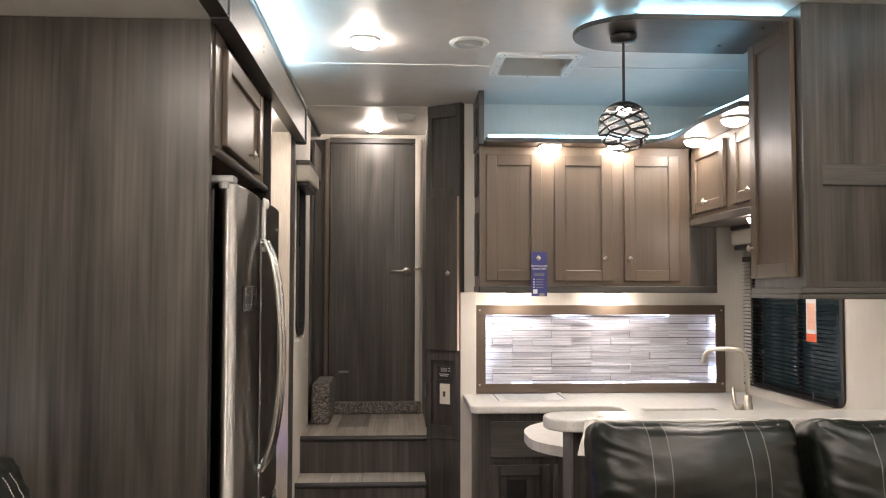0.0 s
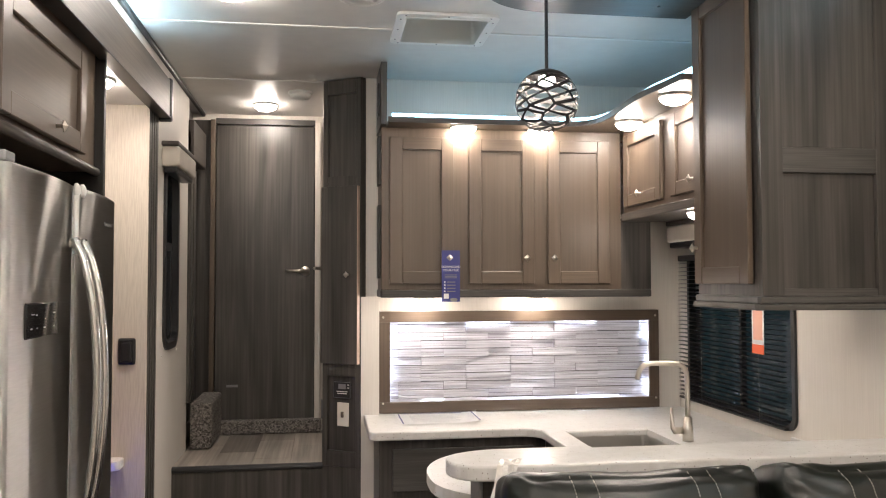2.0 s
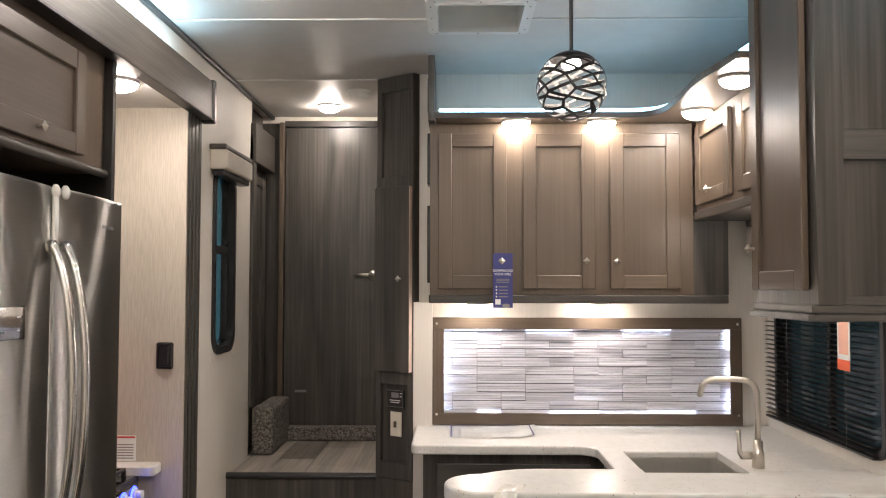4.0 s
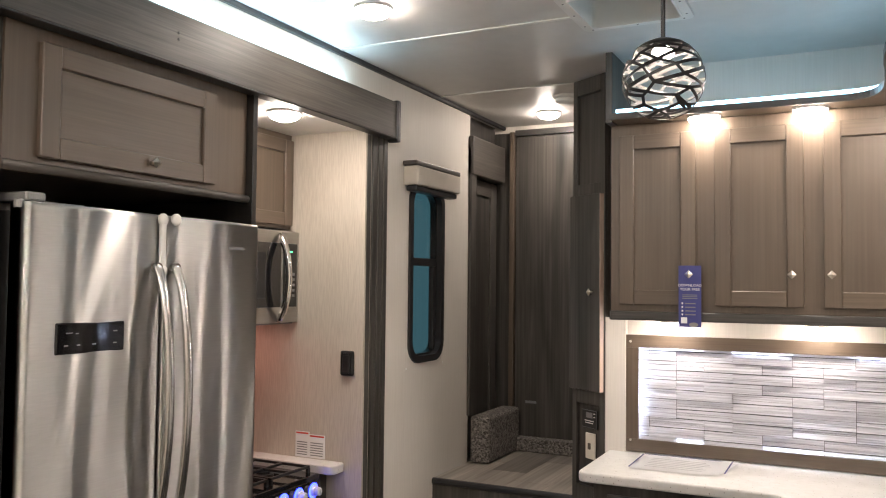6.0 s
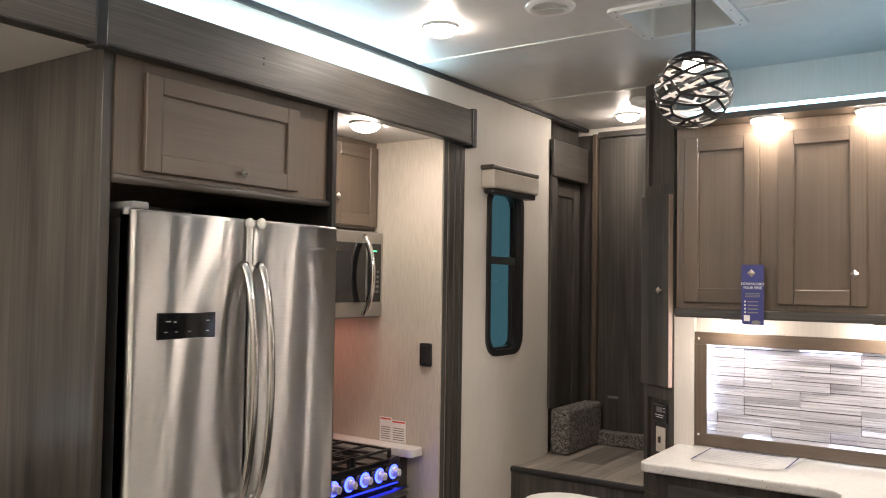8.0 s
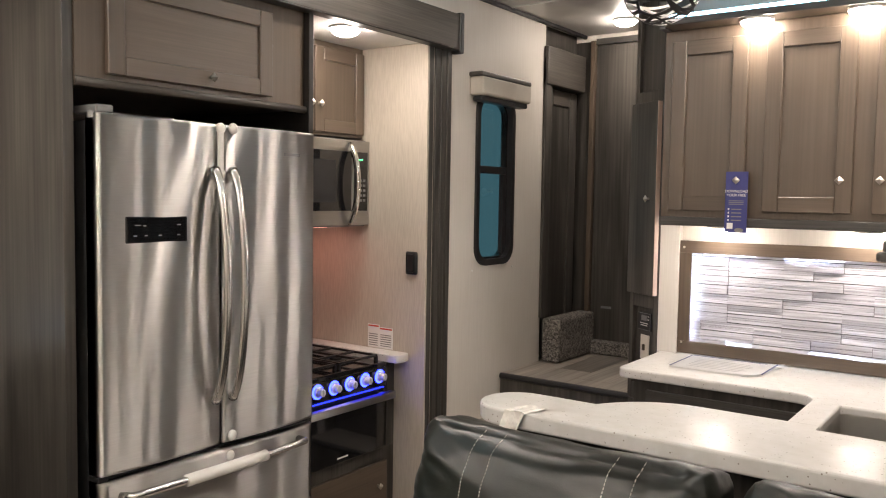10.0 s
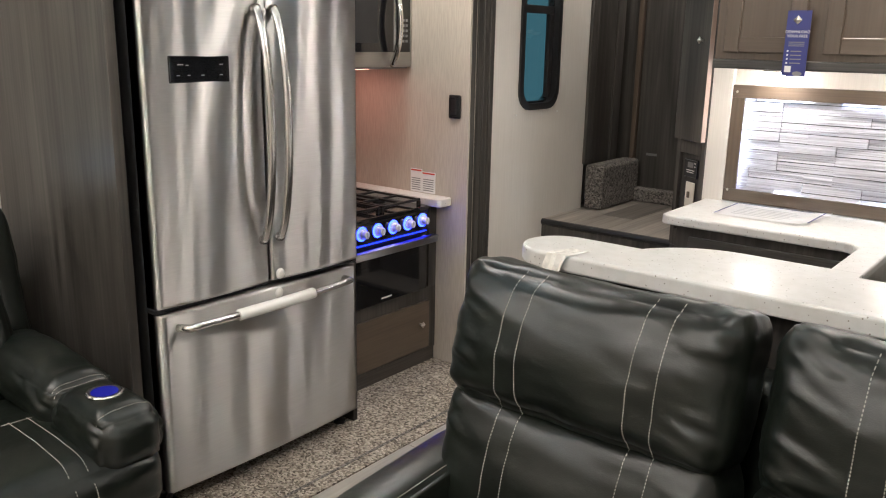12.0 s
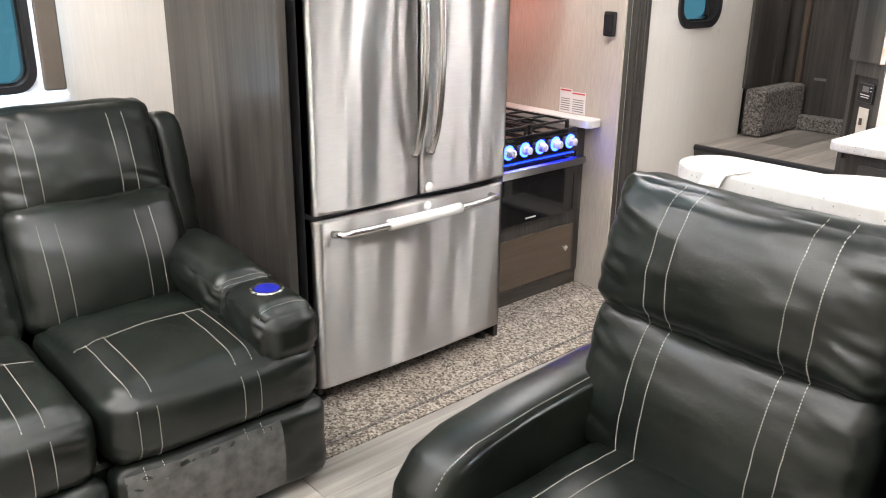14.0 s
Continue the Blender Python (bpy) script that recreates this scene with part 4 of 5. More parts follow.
def refrigerator():
    f = thing("refrigerator", -0.85, 2.945, 0, "stainless steel french-door refrigerator with a bottom freezer", "refrigerator")
    y0, y1, ym = 2.49, 3.4, 2.952
    part("cabinet", box(-1.3, -0.53, y0 + 0.006, y1 - 0.006, 0.045, 1.83, bevel=0.004), STEEL_SIDE, f, "dark grey case")
    left = part("door", bulged_door(-0.528, -0.462, y0, ym - 0.004, 0.735, 1.85), STEEL, f, "stainless left door", smooth=True)
    right = part("door", bulged_door(-0.528, -0.462, ym + 0.004, y1, 0.735, 1.85), STEEL, f, "stainless right door", smooth=True)
    low = part("freezer_drawer", bulged_door(-0.528, -0.462, y0, y1, 0.075, 0.715, 0.016), STEEL, f, smooth=True)
    part("gasket", boxes((-0.53, -0.49, y0 + 0.01, y1 - 0.01, 0.715, 0.735), (-0.53, -0.49, ym - 0.004, ym + 0.004, 0.735, 1.845)), BLACK, f)
    part("hinge_cover", box(-0.6, -0.47, y0 + 0.002, y0 + 0.06, 1.851, 1.876, bevel=0.006), GREY, f)
    part("hinge_pin", lathe([(0.018, 0), (0.018, 0.02), (0.008, 0.024)], 14, at(-0.5, y0 + 0.01, 1.835)), GREY, f)
    part("middle_hinge", box(-0.525, -0.47, y0 - 0.004, y0 + 0.03, 0.716, 0.734, bevel=0.003), BLACK, f)
    for y, d, s in ((2.912, left, -1), (2.987, right, 1)):
        pts = bezier((-0.447, y, 0.89), (-0.36, y - 0.0 * s, 1.0), (-0.36, y, 1.58), (-0.447, y, 1.70), 26)
        grip = bow_handle(pts, 0.0105)
        grip.transform(at(0, y, 0) @ Matrix.Diagonal((1, 1.55, 1, 1)) @ at(0, -y, 0))
        part("handle", grip, SATIN, d, "long bowed steel handle", smooth=True)
        part("handle_mount", lathe([(0.016, 0), (0.014, 0.02)], 12, at(-0.455, y, 1.69, pose(0, 0, 0, 0, 90))), CHROME, d)
        part("handle_mount", lathe([(0.016, 0), (0.014, 0.02)], 12, at(-0.455, y, 0.9, pose(0, 0, 0, 0, 90))), CHROME, d)
    pts = [(-0.45, 2.55, 0.665)] + bezier((-0.405, 2.565, 0.67), (-0.38, 2.8, 0.675), (-0.38, 3.1, 0.675), (-0.405, 3.3, 0.675), 16) + [(-0.45, 3.31, 0.672)]
    part("drawer_handle", bow_handle(pts, 0.0135), SATIN, low, "bowed steel drawer handle", smooth=True)
    part("wrap", tube([(p[0] + 0.0, p[1], p[2]) for p in [tuple(q) for q in pts[5:13]]], 0.0205, 14), WHITE, low, "white foam wrap on the handle", smooth=True)
    # control display
    part("display", box(-0.462, -0.4495, 2.575, 2.8, 1.453, 1.537, bevel=0.004), GLOSS, left, "black glass control display")
    for y, z, w in ((2.605, 1.508, 0.02), (2.635, 1.506, 0.01), (2.6, 1.475, 0.012), (2.64, 1.475, 0.01), (2.69, 1.475, 0.012), (2.76, 1.508, 0.014), (2.76, 1.475, 0.012)):
        part("marking", box(-0.4495, -0.4488, y, y + w, z, z + 0.003), GREY, left)
    part("latch", box(-0.455, -0.443, 2.925, 2.947, 1.66, 1.84, bevel=0.005), WHITE, left, "white travel latch strap")
    for y, z in ((2.936, 1.835), (2.99, 1.838), (2.936, 1.68), (2.985, 0.76), (2.975, 0.69)):
        part("latch_button", lathe([(0.019, 0), (0.019, 0.006), (0.012, 0.011), (0.002, 0.012)], 16, at(-0.452, y, z, pose(0, 0, 0, 0, 90))), WHITE, right if y > 2.95 else left, "white round latch button", smooth=True)
    part("name_plate", box(-0.452, -0.4497, 3.23, 3.31, 1.757, 1.767), GREY, right)
    for y in (y0 + 0.04, y1 - 0.04):
        part("foot", lathe([(0.025, 0), (0.025, 0.012), (0.012, 0.016), (0.012, 0.05)], 14, at(-0.54, y, 0)), BLACK, f)
    return f


refrigerator()


# ---- slide-out: range bay ----
def range_bay():
    u = thing("range_wall_cabinet", -1.1, 3.8, 1.9, "two-door stained maple wall cabinet above the microwave", "cabinet")
    part("body", box(SX + 0.011, -0.925, 3.432, 4.198, 1.895, SZ - 0.001, bevel=0.002), MAPLE, u)
    for y, k, dw in ((3.45, 0.365, 0.39), (3.848, 0.025, 0.34)):
        shaker(u, at(-0.903, y, 1.91, pose(0, 0, 0, 0, 0, 90)), dw, 0.395, (k, 0.13), 0.06, "door", MAPLE_Y)
    m = thing("microwave", -1.1, 3.8, 1.46, "stainless over-the-range microwave with a bowed handle", "microwave")
    part("case", box(SX + 0.011, -0.9, 3.436, 4.196, 1.462, 1.885, bevel=0.003), GREY, m)
    d = part("door", box(-0.899, -0.872, 3.436, 4.072, 1.47, 1.88, bevel=0.004), STEEL, m, "stainless door")
    part("door_glass", box(-0.8719, -0.868, 3.47, 4.062, 1.54, 1.825, bevel=0.001), GLOSS, d, "black window")
    part("mesh_window", box(-0.8679, -0.8672, 3.53, 3.95, 1.58, 1.78), BLACK, d, "dark mesh screen")
    part("handle", tube(bezier((-0.868, 4.045, 1.475), (-0.79, 4.04, 1.56), (-0.79, 4.04, 1.78), (-0.868, 4.045, 1.865), 18), [0.008] + [0.015] * 17 + [0.008], 12), CHROME, d, "bowed chrome handle", smooth=True)
    k = part("control_panel", box(-0.899, -0.8722, 4.0735, 4.196, 1.47, 1.88, bevel=0.004), STEEL, m)
    part("keypad", box(-0.8721, -0.868, 4.083, 4.178, 1.54, 1.825, bevel=0.001), GLOSS, k)
    part("clock", box(-0.8679, -0.8672, 4.112, 4.142, 1.786, 1.792), LED_GREEN, k, "green clock digits")
    for r in range(5):
        for q in range(3):
            part("key", box(-0.8679, -0.8671, 4.095 + q * 0.025, 4.111 + q * 0.025, 1.585 + r * 0.024, 1.597 + r * 0.024), GREY, k)
    part("hood_lamp", box(-1.25, -1.0, 3.6, 3.7, 1.456, 1.461), LED_RED, m, "warm red-orange cooktop lamp")
    part("hood_lamp", box(-1.25, -1.0, 3.93, 4.03, 1.456, 1.461), LED_RED, m, "warm red-orange cooktop lamp")
    b = thing("range_cabinet", -1.0, 3.85, 0, "stained wood base cabinet round the range", "cabinet")
    part("body", box(SX + 0.012, -0.7, 3.432, 4.198, 0.07, 0.4, bevel=0.002), PANEL, b)
    part("side", box(SX + 0.012, -0.7, 4.14, 4.198, 0.4, 0.819, bevel=0.002), PANEL, b)
    part("side", box(SX + 0.012, -0.7, 3.432, 3.5, 0.4, 0.819, bevel=0.002), PANEL, b)
    part("toe_kick", box(SX + 0.012, -0.706, 3.432, 4.198, 0, 0.07, bevel=0.002), PANEL_Y, b)
    dr = part("drawer_front", box(-0.7, -0.682, 3.47, 4.13, 0.09, 0.335, bevel=0.003), MAPLE_Y, b)
    knob(dr, at(-0.682, 4.06, 0.225, pose(0, 0, 0, 0, 0, 90)))
    t = thing("range_counter", -0.95, 4.1, 0.87, "white quartz counter strip beside the range", "counter")
    part("slab", prism([(SX + 0.012, 4.095), (-0.63, 4.095)] + arc(-0.625, 4.12, 0.025, 270, 360, 5) + arc(-0.625, 4.173, 0.025, 0, 90, 5) + [(SX + 0.012, 4.198)], 0.82, 0.858, 0.005), QUARTZ, t)
    part("back_strip", box(SX + 0.012, SX + 0.06, 3.432, 4.094, 0.82, 0.858), QUARTZ, t)
    s = thing("range", -1.0, 3.8, 0.4, "black gas range with blue-lit knobs and a steel oven handle", "range")
    part("body", box(SX + 0.062, -0.69, 3.502, 4.09, 0.402, 0.79, bevel=0.003), BLACK, s)
    part("cooktop", box(SX + 0.062, -0.665, 3.502, 4.092, 0.79, 0.826, bevel=0.006), GLOSS, s, "black glass cooktop")
    cp = part("control_strip", box(-0.69, -0.655, 3.502, 4.09, 0.71, 0.806, bevel=0.01), GLOSS, s)
    for i in range(5):
        y = 3.62 + i * 0.103
        part("light_ring", lathe([(0.033, 0), (0.033, 0.003), (0.02, 0.003), (0.02, 0)], 24, at(-0.6548, y, 0.765, pose(0, 0, 0, 0, 90))), LED_BLUE, cp, "blue glowing ring")
        kb = lathe([(0.024, 0), (0.024, 0.008), (0.018, 0.012), (0.017, 0.03), (0.014, 0.033)], 20, at(-0.651, y, 0.765, pose(0, 0, 0, 0, 90)))
        add_box(kb, -0.62, -0.614, y - 0.004, y + 0.004, 0.75, 0.78, bevel=0.002)
        part("range_knob", kb, KNOB, cp, "silver control knob")
    # added glowing strip, no lamp: imitates blue reflected along the handle
    part("light_strip", box(-0.667, -0.657, 3.53, 4.07, 0.7062, 0.7094), BLUE_REFLECTION, cp, "glowing strip added to imitate the blue reflection on the oven handle")
    d = part("oven_door", box(-0.69, -0.667, 3.505, 4.088, 0.41, 0.705, bevel=0.004), GLOSS, s, "black glass oven door")
    part("oven_window", box(-0.6669, -0.6655, 3.56, 4.04, 0.46, 0.6, bevel=0.0005), GLOSS, d)
    part("badge", box(-0.6668, -0.665, 3.76, 3.83, 0.43, 0.437), WHITE, d)
    part("handle", boxes((-0.645, -0.608, 3.51, 4.105, 0.655, 0.69), (-0.67, -0.64, 3.53, 3.56, 0.66, 0.685), (-0.67, -0.64, 4.04, 4.07, 0.66, 0.685), bevel=0.006), STEEL, d, "flat steel handle bar")
    for x in (-1.14, -0.85):
        for y in (3.65, 3.94):
            part("burner", lathe([(0.045, 0), (0.045, 0.008), (0.03, 0.01), (0.03, 0.018), (0.006, 0.02)], 20, at(x, y, 0.826)), BLACK, s)
    for y0, y1 in ((3.52, 3.79), (3.805, 4.075)):
        bm = bmesh.new()
        for x in (-1.27, -1.14, -1.0, -0.85, -0.71):
            add_box(bm, x - 0.006, x + 0.006, y0, y1, 0.847, 0.858, bevel=0.002)
        for y in (y0 + 0.006, (y0 + y1) / 2, y1 - 0.006):
            add_box(bm, -1.276, -0.704, y - 0.006, y + 0.006, 0.8475, 0.8585, bevel=0.002)
        for x in (-1.27, -0.71):
            for y in (y0 + 0.006, y1 - 0.006):
                add_box(bm, x - 0.007, x + 0.007, y - 0.007, y + 0.007, 0.825, 0.848)
        part("grate", bm, BLACK, s, "black cast iron grate")


range_bay()
for i, (x, w, h) in enumerate(((-0.835, 0.075, 0.115), (-0.755, 0.085, 0.105))):
    t = thing("warning_label", x, 4.199, 0.86, "small white safety label with a red heading", "label", "labels by the range")
    part("sheet", box(x - w / 2, x + w / 2, 4.197, 4.1992, 0.86, 0.86 + h), PAPER, t)
    part("heading", box(x - w / 2 + 0.004, x + w / 2 - 0.004, 4.196, 4.1968, 0.849 + h, 0.856 + h), RED, t)
    for k in range(6):
        part("text_bar", box(x - w / 2 + 0.008, x + w / 2 - 0.01, 4.1962, 4.1968, 0.87 + k * 0.011, 0.874 + k * 0.011), GREY, t)
o = thing("outlet", -0.6, 4.2, 1.27, "black wall outlet on the linen-look wall", "outlet")
part("plate", box(-0.632, -0.562, 4.186, 4.1995, 1.24, 1.35, bevel=0.008), BLACK, o)
part("flap", box(-0.62, -0.575, 4.179, 4.186, 1.25, 1.338, bevel=0.008), BLACK, o)


# ---- lamps and ceiling fittings ----
def dome(x, y, z, r=0.066, group="warm ceiling lights", lens=None):
    d = thing("ceiling_light", x, y, z, "round white puck light, lit warm", "light", group)
    part("rim", lathe([(r * 1.06, 0), (r * 1.06, -0.007), (r * 1.02, -0.011), (r * 0.96, -0.011)], 28, at(x, y, z)), WHITE, d)
    part("lens", lathe([(r * 0.99, -0.0105), (r * 0.95, -0.018), (r * 0.76, -0.03), (r * 0.4, -0.039), (0.001, -0.041)], 28, at(x, y, z)), lens or LAMP, d, "glowing warm lens", smooth=True)
    return d


# rows with y below 2.3 are unseen pucks, added to light the living area
for x, y in ((-0.12, 3.59), (-0.13, 5.54), (-0.12, 1.5), (-0.12, 0.3), (0.7, 1.5), (0.7, 0.5), (1.5, 2.25), (1.5, 1.4), (1.5, 0.5), (1.5, -0.3), (0.7, -0.9), (-0.12, -1.2), (1.5, -1.6)):
    dome(x, y, CZ - 0.0005)
# the last two are unseen pucks, added to brighten the slide-out seats
for x, y, lens in ((-0.62, 3.74, LAMP), (-0.75, 1.5, LAMP_SLIDE_ADDED), (-0.75, 0.3, LAMP_SLIDE_ADDED)):
    dome(x, y, SZ - 0.0005, group="slide-out lights", lens=lens)
for x, y in ((0.885, 4.495), (1.275, 4.505), (1.64, 4.28), (1.62, 3.72)):
    dome(x, y, 2.3375, 0.062, "cabinet lights", LAMP_SMALL)
dome(1.78, 3.87, 1.8845, 0.04, "under-cabinet lights", LAMP_SMALL)
for x, y in ((0.71, 4.68), (1.29, 4.69)):
    dome(x, y, 1.5065, 0.045, "under-cabinet lights", LAMP_SMALL)


def smoke_alarm():
    s = thing("smoke_alarm", 0.085, 5.19, CZ - 0.04, "round white smoke alarm on the ceiling", "smoke alarm")
    part("base", lathe([(0.066, 0), (0.066, -0.012), (0.06, -0.014)], 28, at(0.085, 5.19, CZ - 0.0005)), WHITE, s)
    part("cover", lathe([(0.058, -0.013), (0.055, -0.03), (0.045, -0.038), (0.001, -0.04)], 28, at(0.085, 5.19, CZ - 0.001)), WHITE, s, smooth=True)


smoke_alarm()


def round_vent():
    x, y = 0.35, 3.6
    v = thing("ceiling_vent", x, y, CZ - 0.02, "round white ceiling air vent", "vent")
    part("ring", lathe([(0.09, 0), (0.088, -0.008), (0.075, -0.013), (0.064, -0.008), (0.064, 0)], 32, at(x, y, CZ - 0.0005)), WHITE, v)
    part("backing", lathe([(0.062, -0.001), (0.062, -0.003), (0.001, -0.003)], 24, at(x, y, CZ - 0.0005)), BLACK, v)
    for i in range(9):
        yy = -0.05 + i * 0.0125
        w = math.sqrt(0.062 ** 2 - yy ** 2)
        part("slat", box(x - w, x + w, y + yy - 0.0018, y + yy + 0.0018, CZ - 0.011, CZ - 0.004), WHITE, v)
    part("bar", box(x - 0.06, x + 0.06, y - 0.005, y + 0.005, CZ - 0.014, CZ - 0.0112, m=at(x, y, 0, pose(0, 0, 0, 0, 0, 25)) @ at(-x, -y, 0)), WHITE, v)


round_vent()


def roof_vent():
    x, y = 0.7025, 3.945
    v = thing("roof_vent", x, y, CZ - 0.02, "square white roof vent with a recessed shaft", "vent")
    part("flange", outline_m(at(x, y, CZ - 0.012), ring(round_rect(0.41, 0.41, 0.03), round_rect(0.335, 0.335, 0.02), 0, 0.0115)), WHITE, v)
    part("shaft", outline_m(at(x, y, CZ - 0.016), ring(round_rect(0.341, 0.341, 0.02), round_rect(0.327, 0.327, 0.016), 0, 0.15)), WHITE, v)
    # opaque pale blue puts the lid's bluish lit look into its colour
    part("lid", box(x - 0.18, x + 0.18, y - 0.18, y + 0.18, CZ + 0.135, CZ + 0.145), plain("painted_lit_lid", (0.6, 0.75, 0.8), 0.4), v, "opaque lid, its bluish lit look put into the colour")
    for i in range(12):
        u = -0.17 + 0.34 * (i % 3) / 2
        px_, py_ = ((u, -0.187), (u, 0.187), (-0.187, u * 0.8), (0.187, u * 0.8))[i // 3]
        part("screw", lathe([(0.004, 0), (0.003, -0.002)], 8, at(x + px_, y + py_, CZ - 0.012)), GREY, v)


roof_vent()


def pendant():
    cx, cy, cz, R = 0.965, 3.283, 2.197, 0.108
    p = thing("pendant_lamp", cx, cy, cz - R, "black cut-out globe pendant lamp, lit", "lamp")
    part("canopy", lathe([(0.055, 0), (0.055, -0.012), (0.05, -0.03), (0.012, -0.034)], 28, at(cx, cy, 2.5845)), BLACK, p, smooth=True)
    part("stem", tube([(cx, cy, 2.56), (cx, cy, cz + R - 0.004)], 0.006, 10), BLACK, p)
    part("cap", lathe([(0.001, 0.1085), (0.03, 0.1045), (0.052, 0.0955), (0.072, 0.0815), (0.071, 0.079), (0.05, 0.0925), (0.03, 0.101), (0.001, 0.105)], 28, at(cx, cy, cz)), BLACK, p, smooth=True)
    rng = random.Random(11)
    arms, rings = [], []
    for k in range(13):
        lat = -1.36 + 0.185 * k
        n_r = max(3, round(6.6 * math.cos(lat)))
        turn = rng.uniform(0, 6.28)
        row = []
        for i in range(n_r):
            la, lo = lat + rng.uniform(-0.05, 0.05), turn + 2 * math.pi * (i + rng.uniform(-0.22, 0.22)) / n_r
            row.append(Vector((math.cos(la) * math.cos(lo), math.cos(la) * math.sin(lo), math.sin(la))))
        rings.append(row)
    for low, up_ in zip(rings, rings[1:]):
        for q in low:
            for o in sorted(up_, key=lambda v: (v - q).length)[:2]:
                arms.append((q, o, rng.uniform(0.75, 1.2)))
        for q in up_:
            o = min(low, key=lambda v: (v - q).length)
            arms.append((o, q, rng.uniform(0.7, 1.0)))

    def net(rad, thick, wide, name, mat):
        bm = bmesh.new()
        for p0, p1, w in arms:
            s = p0.cross(p1).normalized() * wide * w
            rows = []
            for i in range(9):
                c = p0.lerp(p1, -0.03 + 1.06 * i / 8).normalized()
                rows.append([bm.verts.new(Vector((cx, cy, cz)) + (c + o).normalized() * q) for o, q in ((-s, rad), (s, rad), (s, rad - thick), (-s, rad - thick))])
            for a_, b_ in zip(rows, rows[1:]):
                for i in range(4):
                    bm.faces.new((a_[i], a_[(i + 1) % 4], b_[(i + 1) % 4], b_[i]))
            bm.faces.new(rows[0])
            bm.faces.new(rows[-1][::-1])
        bmesh.ops.recalc_face_normals(bm, faces=bm.faces[:])
        return part(name, bm, mat, p)

    net(R, 0.0012, 0.04, "shade", BLACK)
    net(R - 0.0014, 0.001, 0.038, "shade_lining", plain("grey_shade_lining", (0.3, 0.29, 0.28), 0.45))
    part("bulb", lathe([(0.012, 0.066), (0.026, 0.06), (0.03, 0.05), (0.028, 0.04), (0.018, 0.034), (0.001, 0.032)], 20, at(cx, cy, cz + 0.022)), LAMP_BULB, p, "glowing warm bulb", smooth=True)
    part("socket", lathe([(0.014, 0.105), (0.016, 0.085), (0.014, 0.075)], 16, at(cx, cy, cz)), BLACK, p)


pendant()


# ---- seats ----
def cushion(sx, sy, sz, r, puff, m, cuts=19, wrinkle=0.004, seed=0.0, pucker=0.015, wide=0, ears=0.0):
    """A stuffed, round-edged block centred on the origin; puff: bulge along x, y and z."""
    bm = bmesh.new()
    bmesh.ops.create_cube(bm, size=2)
    bmesh.ops.subdivide_edges(bm, edges=bm.edges[:], cuts=cuts, use_grid_fill=True)
    half = (sx / 2, sy / 2, sz / 2)
    for v in bm.verts:
        u = v.co.copy()
        for i in range(3):
            u[i] = math.copysign(abs(u[i]) ** 0.8, u[i])
        p = Vector((u[i] * half[i] for i in range(3)))
        core = Vector((max(-half[i] + r, min(half[i] - r, p[i])) for i in range(3)))
        d = p - core
        if d.length > 1e-6:
            p = core + d.normalized() * r
        for i in range(3):
            a, b = u[(i + 1) % 3], u[(i + 2) % 3]
            p[i] += puff[i] * u[i] * (1 - a * a) * (1 - b * b)
        n = d.normalized() if d.length > 1e-6 else Vector((0, 0, 1))
        edge = max(abs(u.x), abs(u.y), abs(u.z))
        q = Vector((p.x * 7 + seed, p.y * 7, p.z * 16 + seed))
        p += n * wrinkle * (noise.noise(q) + 0.5 * noise.noise(q * 2.7))
        side = max(0.0, abs(u[wide]) - 0.45) / 0.55
        rim = max(0.0, abs(u.z) - 0.55) / 0.45
        if edge > 0.9:
            if 0 < side < 1:
                p += n * pucker * side * side * (1 - side) * 5 * noise.noise(Vector((p[wide] * 9 + seed, seed, p.z * 46 + p[wide] * 16)))
            if 0 < rim < 1:
                p += n * pucker * 0.5 * rim * rim * (1 - rim) * 5 * noise.noise(Vector((p[wide] * 30 + seed, seed + 4, p.z * 9)))
        if u.z > 0:
            p.z += ears * abs(u[wide]) ** 4 * u.z
        v.co = p
    bm.transform(m)
    bmesh.ops.recalc_face_normals(bm, faces=bm.faces[:])
    return bm


from mathutils.bvhtree import BVHTree


def stitches(bm, lines, way, pitch=0.0068):
    """Short thread stitches where lines, cast along way, meet the skin of bm."""
    tree = BVHTree.FromBMesh(bm)
    out = bmesh.new()
    way = Vector(way).normalized()
    for a, b in lines:
        a, b = Vector(a), Vector(b)
        k = max(2, int((b - a).length / pitch))
        last = None
        for i in range(k + 1):
            hit_, nrm, _, _ = tree.ray_cast(a + (b - a) * i / k - way * 0.6, way)
            if hit_ is None or nrm is None:
                last = None
                continue
            if last is not None and (hit_ - last).length < pitch * 4:
                d = (hit_ - last)
                s = d.cross(nrm).normalized() * 0.0011
                e0, e1 = last + d * 0.1, last + d * 0.66
                n = nrm * 0.0016
                vs = [out.verts.new(p) for p in (e0 - s, e0 + s, e1 + s, e1 - s, e0 - s * 0.5 + n, e0 + s * 0.5 + n, e1 + s * 0.5 + n, e1 - s * 0.5 + n)]
                for f in ((4, 5, 6, 7), (0, 1, 5, 4), (1, 2, 6, 5), (2, 3, 7, 6), (3, 0, 4, 7)):
                    out.faces.new([vs[j] for j in f])
            last = hit_
    return out


def pad(parent, name, bm, lines=(), way=(0, 1, 0), label="", front=()):
    seams = [stitches(bm, [k], way) for k in lines] + [stitches(bm, [k], (-1, 0, 0)) for k in front]
    ob = part(name, bm, LEATHER, parent, label, smooth=True)
    for st in seams:
        if len(st.verts):
            part("stitching", st, THREAD, ob, "pale grey stitching")
        else:
            st.free()
    return ob


def pairs(c0, c1, gap=0.045):
    return [c0 - gap / 2, c0 + gap / 2, c1 - gap / 2, c1 + gap / 2]


